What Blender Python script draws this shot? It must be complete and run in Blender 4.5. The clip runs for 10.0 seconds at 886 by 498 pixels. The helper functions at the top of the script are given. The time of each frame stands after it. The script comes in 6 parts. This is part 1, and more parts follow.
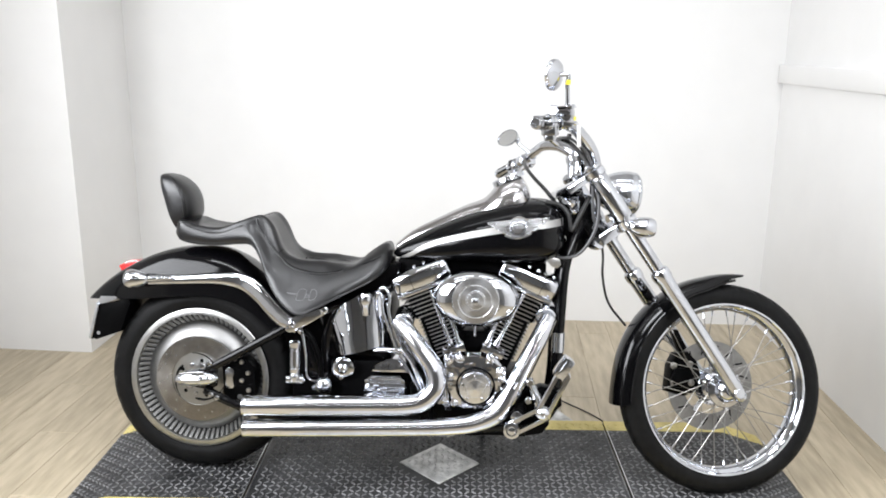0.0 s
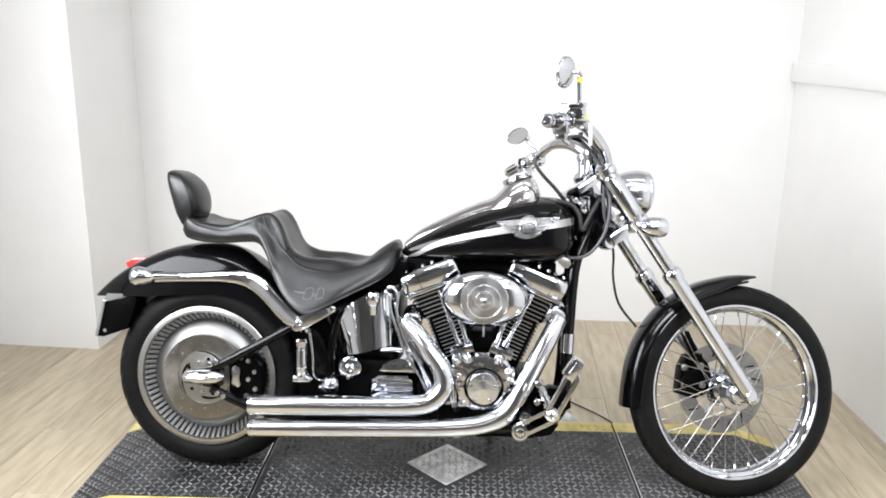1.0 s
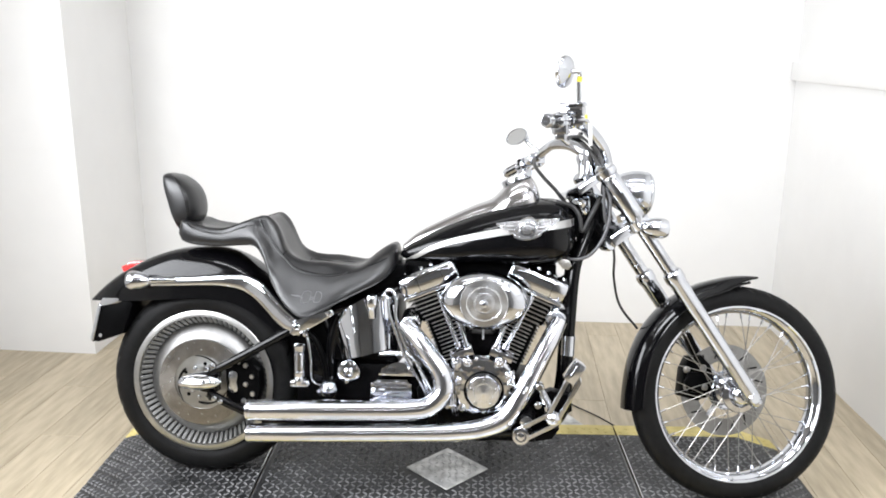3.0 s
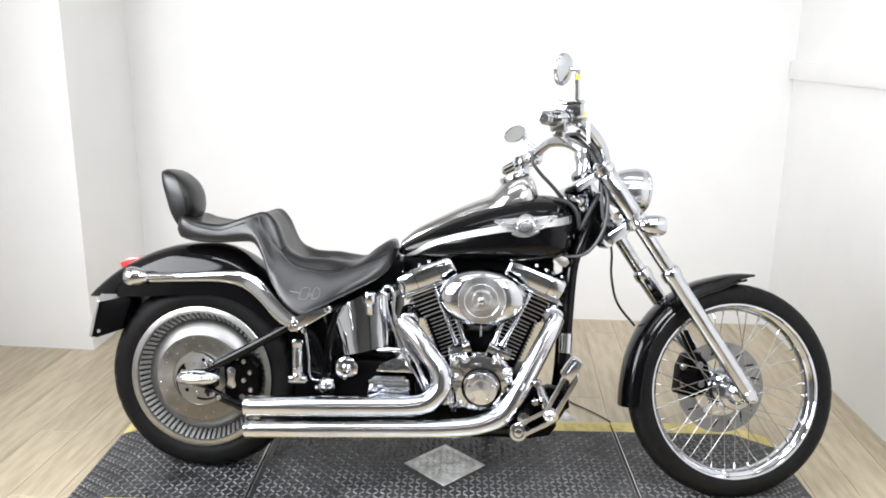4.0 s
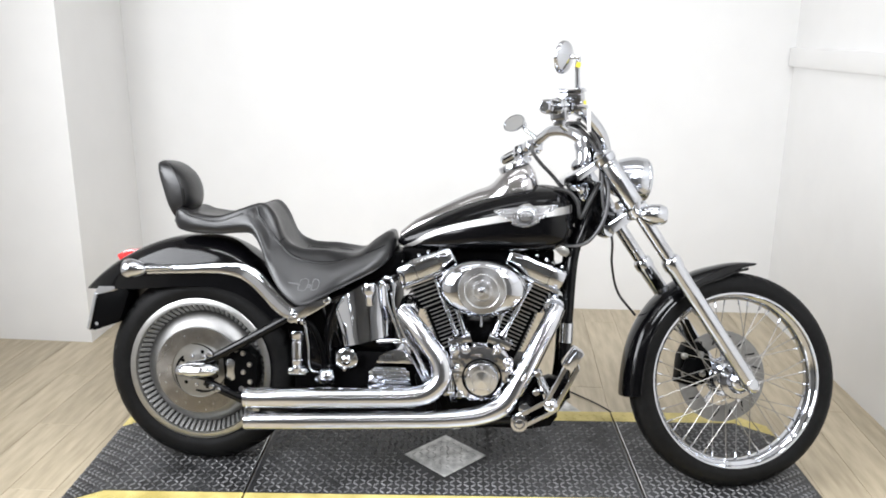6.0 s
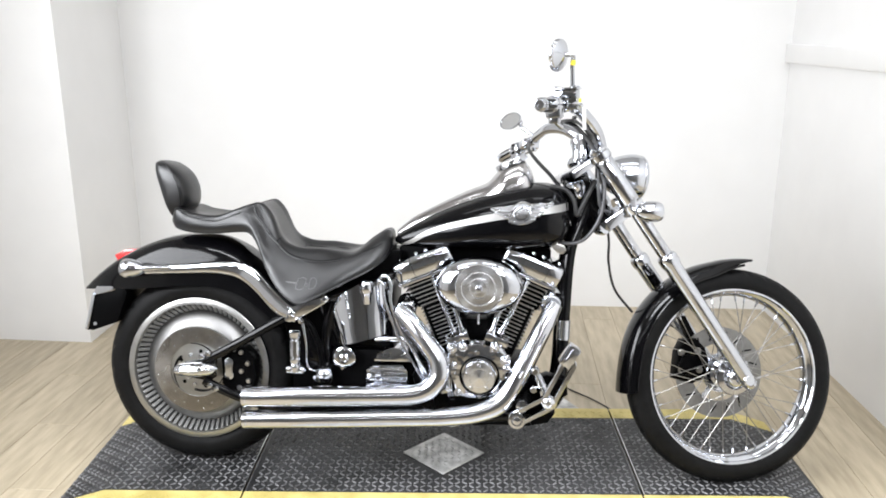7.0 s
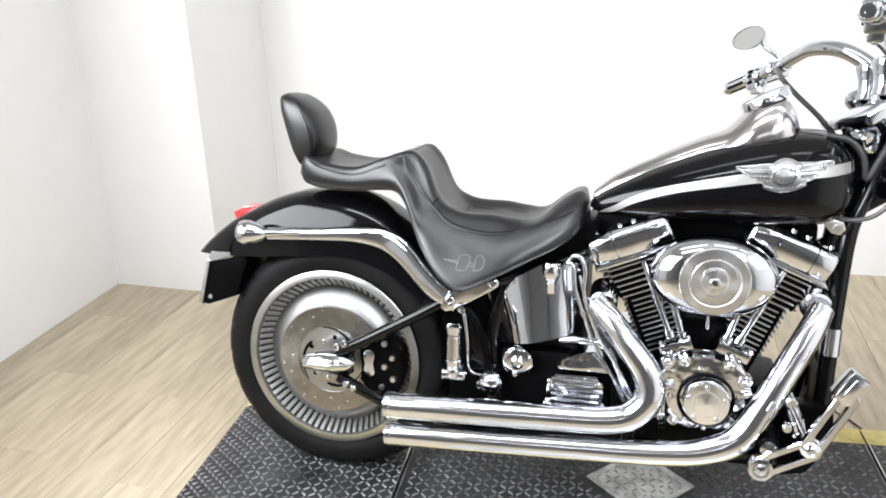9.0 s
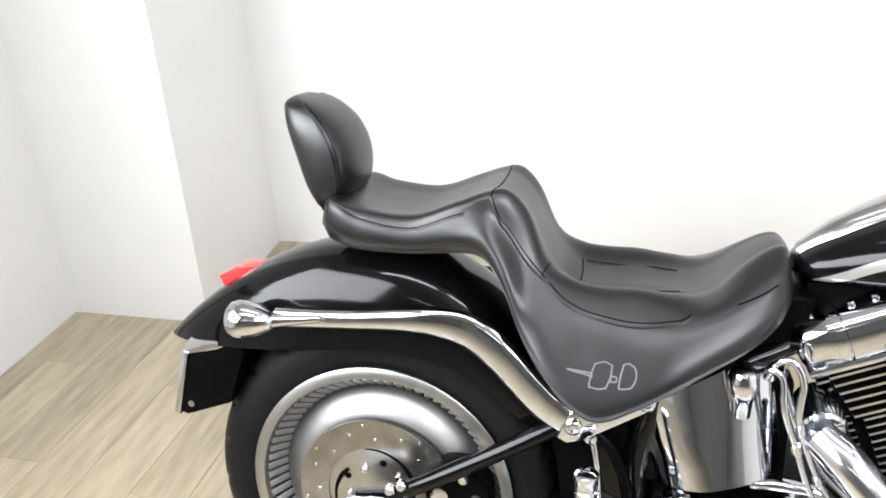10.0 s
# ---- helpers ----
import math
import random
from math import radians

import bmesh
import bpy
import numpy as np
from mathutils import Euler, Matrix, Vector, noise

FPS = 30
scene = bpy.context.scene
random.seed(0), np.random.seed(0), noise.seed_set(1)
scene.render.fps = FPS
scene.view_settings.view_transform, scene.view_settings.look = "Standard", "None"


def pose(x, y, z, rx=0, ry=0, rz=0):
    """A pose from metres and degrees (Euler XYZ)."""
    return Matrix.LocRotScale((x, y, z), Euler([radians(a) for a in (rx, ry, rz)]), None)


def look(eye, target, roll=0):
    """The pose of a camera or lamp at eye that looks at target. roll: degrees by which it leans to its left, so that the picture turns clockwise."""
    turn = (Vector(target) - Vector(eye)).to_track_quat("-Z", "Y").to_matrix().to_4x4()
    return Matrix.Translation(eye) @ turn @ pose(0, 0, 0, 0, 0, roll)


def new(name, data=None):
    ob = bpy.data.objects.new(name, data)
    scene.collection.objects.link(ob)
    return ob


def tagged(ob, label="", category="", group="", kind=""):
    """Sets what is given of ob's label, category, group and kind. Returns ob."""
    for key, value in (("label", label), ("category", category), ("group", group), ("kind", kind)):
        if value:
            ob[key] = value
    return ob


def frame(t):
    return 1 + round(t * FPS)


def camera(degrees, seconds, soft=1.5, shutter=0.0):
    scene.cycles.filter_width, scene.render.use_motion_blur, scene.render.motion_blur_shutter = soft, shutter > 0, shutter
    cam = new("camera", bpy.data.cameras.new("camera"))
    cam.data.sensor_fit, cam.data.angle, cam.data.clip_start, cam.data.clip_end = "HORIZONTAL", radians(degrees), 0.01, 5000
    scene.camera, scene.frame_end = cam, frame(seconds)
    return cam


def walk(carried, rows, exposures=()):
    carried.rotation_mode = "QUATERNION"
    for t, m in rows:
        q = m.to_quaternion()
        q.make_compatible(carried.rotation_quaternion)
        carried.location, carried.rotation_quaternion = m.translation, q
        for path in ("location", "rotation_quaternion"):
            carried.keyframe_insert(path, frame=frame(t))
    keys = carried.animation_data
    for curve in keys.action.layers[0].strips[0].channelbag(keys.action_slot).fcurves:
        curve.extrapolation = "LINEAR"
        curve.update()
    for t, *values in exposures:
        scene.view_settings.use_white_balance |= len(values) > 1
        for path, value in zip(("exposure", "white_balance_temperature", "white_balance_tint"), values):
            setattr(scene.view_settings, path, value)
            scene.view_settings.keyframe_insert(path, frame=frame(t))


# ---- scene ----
cam = camera(57.8, 10.0, soft=1.8)
PATH = [
    (0, (0.182, -2.447, 1.364), (0.041, -0.512, 0.877), 0.6),
    (0.5, (0.185, -2.435, 1.362), (0.028, -0.503, 0.87), 0.7),
    (1, (0.177, -2.421, 1.362), (0.017, -0.489, 0.869), 0.8),
    (1.5, (0.178, -2.406, 1.36), (0.014, -0.475, 0.865), 0.5),
    (2, (0.175, -2.399, 1.359), (0.003, -0.468, 0.868), 0.7),
    (2.5, (0.175, -2.392, 1.358), (0.015, -0.459, 0.869), 0.4),
    (4, (0.175, -2.401, 1.357), (0.023, -0.47, 0.862), 0.7),
    (4.5, (0.172, -2.395, 1.358), (0.022, -0.465, 0.854), 0.7),
    (5, (0.174, -2.386, 1.358), (0.026, -0.459, 0.842), 0.7),
    (5.5, (0.168, -2.385, 1.353), (0.02, -0.459, 0.834), 0.6),
    (7, (0.177, -2.392, 1.356), (0.032, -0.467, 0.832), 0.1),
    (7.5, (0.211, -2.353, 1.346), (0.029, -0.442, 0.786), -0.7),
    (7.8, (0.262, -2.297, 1.339), (-0.015, -0.395, 0.785), -0.9),
    (8, (0.281, -2.246, 1.331), (-0.081, -0.372, 0.733), 0.2),
    (8.1, (0.279, -2.217, 1.327), (-0.152, -0.362, 0.715), -0.0),
    (8.2, (0.269, -2.187, 1.322), (-0.219, -0.352, 0.692), -0.3),
    (8.3, (0.249, -2.149, 1.312), (-0.297, -0.345, 0.644), -0.5),
    (8.4, (0.22, -2.102, 1.298), (-0.338, -0.297, 0.642), -0.6),
    (8.5, (0.183, -2.048, 1.287), (-0.377, -0.246, 0.625), -1.3),
    (8.6, (0.141, -1.99, 1.282), (-0.393, -0.187, 0.601), -0.9),
    (8.7, (0.094, -1.935, 1.285), (-0.43, -0.124, 0.617), -1.1),
    (8.8, (0.046, -1.883, 1.289), (-0.453, -0.053, 0.656), -2.0),
    (8.9, (0.003, -1.828, 1.293), (-0.486, -0.01, 0.619), -2.5),
    (9, (-0.031, -1.763, 1.291), (-0.514, 0.044, 0.583), -1.5),
    (9.1, (-0.066, -1.686, 1.285), (-0.575, 0.11, 0.567), -2.2),
    (9.2, (-0.103, -1.597, 1.28), (-0.627, 0.189, 0.548), -2.6),
    (9.3, (-0.134, -1.506, 1.282), (-0.727, 0.258, 0.548), -3.3),
    (9.4, (-0.156, -1.425, 1.287), (-0.783, 0.328, 0.557), -3.1),
    (9.5, (-0.185, -1.356, 1.289), (-0.811, 0.396, 0.555), -3.2),
    (9.6, (-0.227, -1.295, 1.28), (-0.846, 0.443, 0.508), -3.7),
    (9.7, (-0.268, -1.239, 1.267), (-0.832, 0.525, 0.513), -3.3),
    (9.8, (-0.3, -1.183, 1.256), (-0.847, 0.588, 0.506), -4.2),
    (9.9, (-0.335, -1.132, 1.255), (-0.83, 0.635, 0.46), -2.6),
    (10, (-0.394, -1.087, 1.261), (-0.833, 0.671, 0.414), -3.2),
]
EXPOSURE = [(0, -0.24), (1, -0.13), (2.5, -0.02), (4, -0.12), (5, -0.22), (5.5, -0.25), (7, -0.17), (7.5, -0.05), (8.0, 0.02), (9.0, 0.05), (10, 0.08)]
walk(cam, [(t, look(eye, target, roll)) for t, eye, target, roll in PATH], EXPOSURE)

# ---- light: ceiling tubes over a white workshop corner, plus two added unseen fill panels ----
world = bpy.data.worlds.new("world")
scene.world = world
world.use_nodes = True
world.node_tree.nodes["Background"].inputs[0].default_value = (0.9, 0.95, 1.0, 1)
world.node_tree.nodes["Background"].inputs[1].default_value = 0.05

FLOOR, CEIL = -0.055, 2.95


def rect_light(x, y, z, sx, sy, watts, tint=(0.915, 0.94, 0.985), aim=None, spread=125):
    data = bpy.data.lights.new("fill_panel" if aim else "ceiling_tube", "AREA")
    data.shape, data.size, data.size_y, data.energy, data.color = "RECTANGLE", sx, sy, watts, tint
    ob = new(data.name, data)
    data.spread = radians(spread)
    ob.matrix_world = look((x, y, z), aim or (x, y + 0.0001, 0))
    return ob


for tx, k in ((-0.7, 1.0), (0.9, 1.2)):
    rect_light(tx, -0.2, 2.85, 1.3, 0.16, 4 * k, spread=165)
    rect_light(tx, -1.3, 2.85, 1.3, 0.16, 19 * k, spread=150)
    # Extra unseen pair behind the camera, added to brighten what the chrome mirrors.
    rect_light(tx, -5.0, 2.85, 1.3, 0.16, 12, spread=170)
# Fill panels added at the open floor's sides to brighten walls and bike.
rect_light(-1.75, -1.35, 1.7, 1.8, 1.3, 96, aim=(1.75, 0.5, 0.7), spread=140)
rect_light(1.1, -2.6, 2.6, 1.3, 0.5, 46, aim=(-1.2, 0.7, 0.6), spread=140)


# ---- materials ----
def material(name, base, rough, metal=0.0, var=0.08, scale=40.0, bump=0.0, bscale=200.0, coat=0.0, rvar=0.06, detail=4.0, second=None, spread=0.0, objvar=0.0, stretch=(1, 1, 1), transmission=0.0, spec=0.5):
    m = bpy.data.materials.new(name)
    m.use_nodes = True
    nt = m.node_tree
    b = nt.nodes["Principled BSDF"]
    N, Lk = nt.nodes.new, nt.links.new
    b.inputs["Roughness"].default_value = rough
    b.inputs["Metallic"].default_value = metal
    b.inputs["Coat Weight"].default_value = coat
    b.inputs["Coat Roughness"].default_value = 0.03
    b.inputs["Transmission Weight"].default_value = transmission
    b.inputs["Specular IOR Level"].default_value = spec
    tc = N("ShaderNodeTexCoord")
    mp = N("ShaderNodeMapping")
    mp.inputs["Scale"].default_value = stretch
    Lk(tc.outputs["Object"], mp.inputs["Vector"])
    n1 = N("ShaderNodeTexNoise")
    n1.inputs["Scale"].default_value, n1.inputs["Detail"].default_value = scale, detail
    n2 = N("ShaderNodeTexNoise")
    n2.inputs["Scale"].default_value, n2.inputs["Detail"].default_value = scale * 0.13, 3.0
    for n in (n1, n2):
        Lk(mp.outputs["Vector"], n.inputs["Vector"])
    mix = N("ShaderNodeMath")
    mix.operation = "ADD"
    Lk(n1.outputs["Fac"], mix.inputs[0])
    Lk(n2.outputs["Fac"], mix.inputs[1])
    half = N("ShaderNodeMath")
    half.operation = "MULTIPLY"
    half.inputs[1].default_value = 0.5
    Lk(mix.outputs[0], half.inputs[0])
    ramp = N("ShaderNodeValToRGB")
    lo = [max(0.0, c * (1 - var)) for c in base]
    hi = [min(1.0, c * (1 + var)) for c in (second or base)]
    ramp.color_ramp.elements[0].position, ramp.color_ramp.elements[1].position = 0.36, 0.64
    ramp.color_ramp.elements[0].color, ramp.color_ramp.elements[1].color = (*lo, 1), (*hi, 1)
    Lk(half.outputs[0], ramp.inputs[0])
    colour = ramp.outputs[0]
    if objvar:
        info = N("ShaderNodeObjectInfo")
        hsv = N("ShaderNodeHueSaturation")
        mr = N("ShaderNodeMapRange")
        mr.inputs["To Min"].default_value, mr.inputs["To Max"].default_value = 1 - objvar, 1 + objvar
        Lk(info.outputs["Random"], mr.inputs["Value"])
        Lk(mr.outputs[0], hsv.inputs["Value"])
        Lk(colour, hsv.inputs["Color"])
        colour = hsv.outputs[0]
    Lk(colour, b.inputs["Base Color"])
    if rvar:
        rr = N("ShaderNodeMapRange")
        rr.inputs["To Min"].default_value, rr.inputs["To Max"].default_value = max(0, rough - rvar), min(1, rough + rvar)
        Lk(n2.outputs["Fac"], rr.inputs["Value"])
        Lk(rr.outputs[0], b.inputs["Roughness"])
    if bump:
        n3 = N("ShaderNodeTexNoise")
        n3.inputs["Scale"].default_value, n3.inputs["Detail"].default_value = bscale, 5.0
        Lk(mp.outputs["Vector"], n3.inputs["Vector"])
        bp = N("ShaderNodeBump")
        bp.inputs["Strength"].default_value, bp.inputs["Distance"].default_value = bump, 0.002
        Lk(n3.outputs["Fac"], bp.inputs["Height"])
        Lk(bp.outputs[0], b.inputs["Normal"])
    return m


M_WALL = material("white_wall_paint", (0.76, 0.755, 0.745), 0.55, var=0.02, scale=6, bump=0.12, bscale=160)
# Unseen ceiling: its grey is tuned for bounce and what the bike mirrors.
M_CEIL = material("unseen_ceiling_grey", (0.56, 0.555, 0.55), 0.8, var=0.05, scale=5)
M_BACK = material("unseen_wall_grey", (0.40, 0.398, 0.394), 0.7, var=0.1, scale=3)
M_PLANK = material("oak_vinyl_plank", (0.355, 0.296, 0.203), 0.40, var=0.09, scale=9, detail=8.0, second=(0.484, 0.415, 0.302), stretch=(4.2, 0.6, 3), bump=0.10, bscale=60, objvar=0.07)
M_GAP = material("plank_joint", (0.235, 0.187, 0.128), 0.8)
M_CHROME = material("chrome", (0.57, 0.585, 0.622), 0.055, metal=1.0, var=0.02, scale=30, rvar=0.02)
M_CHROME_HAZE = material("satin_chrome", (0.50, 0.49, 0.495), 0.16, metal=1.0, var=0.05, scale=40)
M_CHROME_DULL = material("dull_chrome", (0.59, 0.61, 0.65), 0.17, metal=1.0, var=0.10, scale=60, rvar=0.05)
M_CHROME_SOFT = material("hazed_chrome", (0.61, 0.62, 0.655), 0.15, metal=1.0, var=0.04, scale=30, rvar=0.03)
M_STEEL = material("brushed_steel", (0.62, 0.61, 0.59), 0.30, metal=1.0, var=0.10, scale=90, rvar=0.06)
M_DISC = material("brake_disc_steel", (0.30, 0.287, 0.272), 0.27, metal=1.0, var=0.2, scale=40, rvar=0.06)
M_BRUSHED = material("turned_steel", (0.80, 0.81, 0.83), 0.24, metal=1.0, var=0.05, scale=60, rvar=0.04)


def turned(m, amount):
    """Fine concentric turning marks: stretch the gloss round the axle."""
    nt = m.node_tree
    tangent = nt.nodes.new("ShaderNodeTangent")
    tangent.direction_type, tangent.axis = "RADIAL", "Y"
    nt.links.new(tangent.outputs[0], nt.nodes["Principled BSDF"].inputs["Tangent"])
    nt.nodes["Principled BSDF"].inputs["Anisotropic"].default_value = amount


turned(M_BRUSHED, 0.8)
turned(M_DISC, 0.75)


def wavy(m, scale, height):
    """Slow unevenness of plated metal, which bends what it mirrors."""
    nt = m.node_tree
    tc, n, bp = (nt.nodes.new(k) for k in ("ShaderNodeTexCoord", "ShaderNodeTexNoise", "ShaderNodeBump"))
    n.inputs["Scale"].default_value, n.inputs["Detail"].default_value = scale, 0.6
    bp.inputs["Strength"].default_value, bp.inputs["Distance"].default_value = 1.0, height
    nt.links.new(tc.outputs["Object"], n.inputs["Vector"])
    nt.links.new(n.outputs["Fac"], bp.inputs["Height"])
    nt.links.new(bp.outputs[0], nt.nodes["Principled BSDF"].inputs["Normal"])


M_CAST = material("cast_chrome", (0.57, 0.585, 0.62), 0.07, metal=1.0, var=0.03, scale=30, rvar=0.03)
wavy(M_CHROME, 17, 0.0015)
wavy(M_CHROME_SOFT, 17, 0.0015)
wavy(M_CAST, 42, 0.0042)
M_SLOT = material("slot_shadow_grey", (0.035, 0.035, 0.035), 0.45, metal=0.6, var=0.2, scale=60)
M_SILVER = material("silver_wheel_paint", (0.20, 0.20, 0.195), 0.42, metal=0.5, var=0.06, scale=50)
M_BLACK = material("gloss_black_paint", (0.002, 0.002, 0.0024), 0.10, var=0.2, scale=120, coat=0.03, rvar=0.02, spec=0.23)
M_SATIN = material("satin_black", (0.0015, 0.0015, 0.0017), 0.34, spec=0.045, var=0.25, scale=90, bump=0.1)
M_WRINKLE = material("engine_black", (0.0015, 0.0015, 0.0017), 0.38, spec=0.045, var=0.3, scale=150, bump=0.25, bscale=500)
M_STRIPE = material("silver_stripe_paint", (0.30, 0.297, 0.29), 0.36, metal=0.5, var=0.05, scale=300, coat=0.3)
M_LEATHER = material("black_leather", (0.0045, 0.0045, 0.0052), 0.33, spec=0.52, var=0.2, scale=50, bump=0.12, bscale=420, rvar=0.08)
M_STITCH = material("grey_thread", (0.12, 0.12, 0.125), 0.6)
# Near-black for seam lines: the shade of the stitched grooves as colour.
M_STITCH_SHADE = material("stitch_groove_shade", (0.001, 0.001, 0.001), 0.7, spec=0.05)
M_TYRE = material("tyre_rubber", (0.007, 0.007, 0.0072), 0.46, spec=0.10, var=0.25, scale=60, bump=0.2, bscale=300)
M_HOSE = material("black_hose", (0.015, 0.015, 0.015), 0.4)
M_CABLE = material("grey_cable_jacket", (0.10, 0.10, 0.105), 0.35, metal=0.4, var=0.1)
M_RED = material("red_lens", (0.62, 0.02, 0.02), 0.12, coat=1.0, var=0.1)
M_GLASS = material("lens_glass", (0.8, 0.82, 0.82), 0.05, var=0.02, transmission=0.6)
M_MIRROR = material("mirror_glass", (0.76, 0.77, 0.78), 0.015, metal=1.0, var=0.01, rvar=0.0)
M_DECK = material("black_deck_paint", (0.013, 0.013, 0.0135), 0.44, metal=0.0, spec=0.28, var=0.4, scale=9, second=(0.034, 0.034, 0.0352), bump=0.2, bscale=120, rvar=0.10)
# Lugs are paler than the deck for wear and painted-in light they catch.
M_LUG = material("worn_and_lit_lug_steel", (0.045, 0.045, 0.046), 0.38, metal=0.3, spec=0.40, var=0.5, scale=14, second=(0.185, 0.185, 0.188), rvar=0.1)
M_YELLOW = material("yellow_safety_paint", (0.48, 0.385, 0.11), 0.5, var=0.16, scale=12, second=(0.64, 0.54, 0.21), bump=0.15, bscale=90)
M_PLATE = material("aluminium_tread_plate", (0.36, 0.36, 0.355), 0.42, metal=0.55, var=0.35, scale=26, second=(0.60, 0.60, 0.59), rvar=0.1)
M_PLATE_LUG = material("bright_tread_lug", (0.55, 0.55, 0.54), 0.30, metal=0.9, var=0.2, scale=20)
M_PEWTER = material("pewter_relief", (0.27, 0.27, 0.277), 0.28, metal=0.9, var=0.25, scale=220)
M_ROTOR = material("front_disc_steel", (0.21, 0.207, 0.20), 0.33, metal=1.0, var=0.15, scale=50)
M_SKIRT = material("weathered_steel_skirt", (0.17, 0.145, 0.118), 0.42, metal=0.3, var=0.25, scale=14, second=(0.31, 0.268, 0.222))
M_WOOD = material("dark_weathered_wood", (0.018, 0.015, 0.014), 0.6, var=0.4, scale=12, second=(0.055, 0.045, 0.040), stretch=(4, 4, 0.6), bump=0.4, bscale=60)
M_PAPER = material("white_printed_board", (0.80, 0.80, 0.80), 0.5, var=0.03)
M_INK = material("grey_ink", (0.25, 0.25, 0.26), 0.6)
M_FACE = material("satin_wheel_face", (0.25, 0.248, 0.245), 0.43, metal=1.0, var=0.12, scale=30)
turned(M_FACE, 0.3)
M_LIP = material("machined_rim_lip", (0.40, 0.40, 0.39), 0.32, metal=1.0, var=0.08, scale=40)
M_SPOKE = material("spoke_steel", (0.30, 0.295, 0.285), 0.32, metal=1.0, var=0.2, scale=40)
M_TAG = material("yellow_tag", (0.80, 0.68, 0.05), 0.5, var=0.05)


# ---- mesh helpers ----
def finish(bm, smooth=38):
    bmesh.ops.recalc_face_normals(bm, faces=bm.faces)
    for f in bm.faces:
        f.smooth = True
    for e in bm.edges:
        e.smooth = len(e.link_faces) == 2 and e.calc_face_angle(0) < radians(smooth)


def mesh_of(name, bm, mat, smooth=38):
    finish(bm, smooth)
    me = bpy.data.meshes.new(name)
    bm.to_mesh(me)
    bm.free()
    me.materials.append(mat)
    return me


def part(name, bm, mat, parent=None, label="", smooth=38):
    ob = new(name, mesh_of(name, bm, mat, smooth))
    if parent:
        ob.parent = parent
    return tagged(ob, label)


def thing(name, m, label, category, group="", kind=""):
    ob = new(name)
    ob.matrix_world = m
    return tagged(ob, label, category, group, kind)


def box(bm, x0, x1, y0, y1, z0, z1, bevel=0.0, m=None):
    made = bmesh.ops.create_cube(bm, size=1.0, matrix=Matrix.Translation(((x0 + x1) / 2, (y0 + y1) / 2, (z0 + z1) / 2)) @ Matrix.Diagonal((abs(x1 - x0), abs(y1 - y0), abs(z1 - z0), 1)))
    vs = made["verts"]
    if bevel:
        es = list({e for v in vs for e in v.link_edges})
        out = bmesh.ops.bevel(bm, geom=es, offset=bevel, segments=2, affect="EDGES", profile=0.6)
        vs = list({v for f in out["faces"] for v in f.verts} | {v for v in vs if v.is_valid})
    if m is not None:
        bmesh.ops.transform(bm, matrix=m, verts=vs)
    return bm


def rings(bm, loops, close=True, cap=True, seam=False):
    """Joins loops of points into a skin. close: each loop is a ring; seam: the last loop joins the first."""
    vs = [[bm.verts.new(p) for p in loop] for loop in loops]
    n = len(vs[0])
    pairs = list(zip(vs, vs[1:])) + ([(vs[-1], vs[0])] if seam else [])
    for a, b in pairs:
        for i in range(n if close else n - 1):
            j = (i + 1) % n
            bm.faces.new((a[i], a[j], b[j], b[i]))
    if cap and close and not seam:
        bm.faces.new(vs[0][::-1])
        bm.faces.new(vs[-1])
    return bm


def frame_of(d):
    d = Vector(d).normalized()
    u = d.cross(Vector((0, 0, 1)) if abs(d.z) < 0.9 else Vector((0, 1, 0))).normalized()
    return d, u, d.cross(u)


def lathe(bm, centre, axis, profile, seg=40, close=False):
    """profile: (distance along the axis, radius) pairs. close: the profile is a ring."""
    d, u, w = frame_of(axis)
    c = Vector(centre)
    loops = []
    for i in range(seg):
        a = 2 * math.pi * i / seg
        o = math.cos(a) * u + math.sin(a) * w
        loops.append([c + d * float(h) + o * float(max(r, 1e-5)) for h, r in profile])
    return rings(bm, loops, close=close, cap=False, seam=True)


def rod(bm, p0, p1, r0, r1=None, seg=14, bevel=0.0):
    p0, p1 = Vector(p0), Vector(p1)
    r1 = r0 if r1 is None else r1
    h = (p1 - p0).length
    b = min(bevel, h / 3)
    prof = [(0, 0), (0, r0 - b), (b, r0), (h - b, r1), (h, r1 - b), (h, 0)] if b else [(0, 0), (0, r0), (h, r1), (h, 0)]
    return lathe(bm, p0, p1 - p0, prof, seg)


def spline(points, steps=6):
    p = [Vector(q) for q in points]
    p = [2 * p[0] - p[1], *p, 2 * p[-1] - p[-2]]
    out = []
    for i in range(1, len(p) - 2):
        for k in range(steps):
            t = k / steps
            a, b, c, d = p[i - 1:i + 3]
            out.append(0.5 * (2 * b + (c - a) * t + (2 * a - 5 * b + 4 * c - d) * t * t + (3 * b - 3 * c + d - a) * t ** 3))
    return out + [p[-2]]


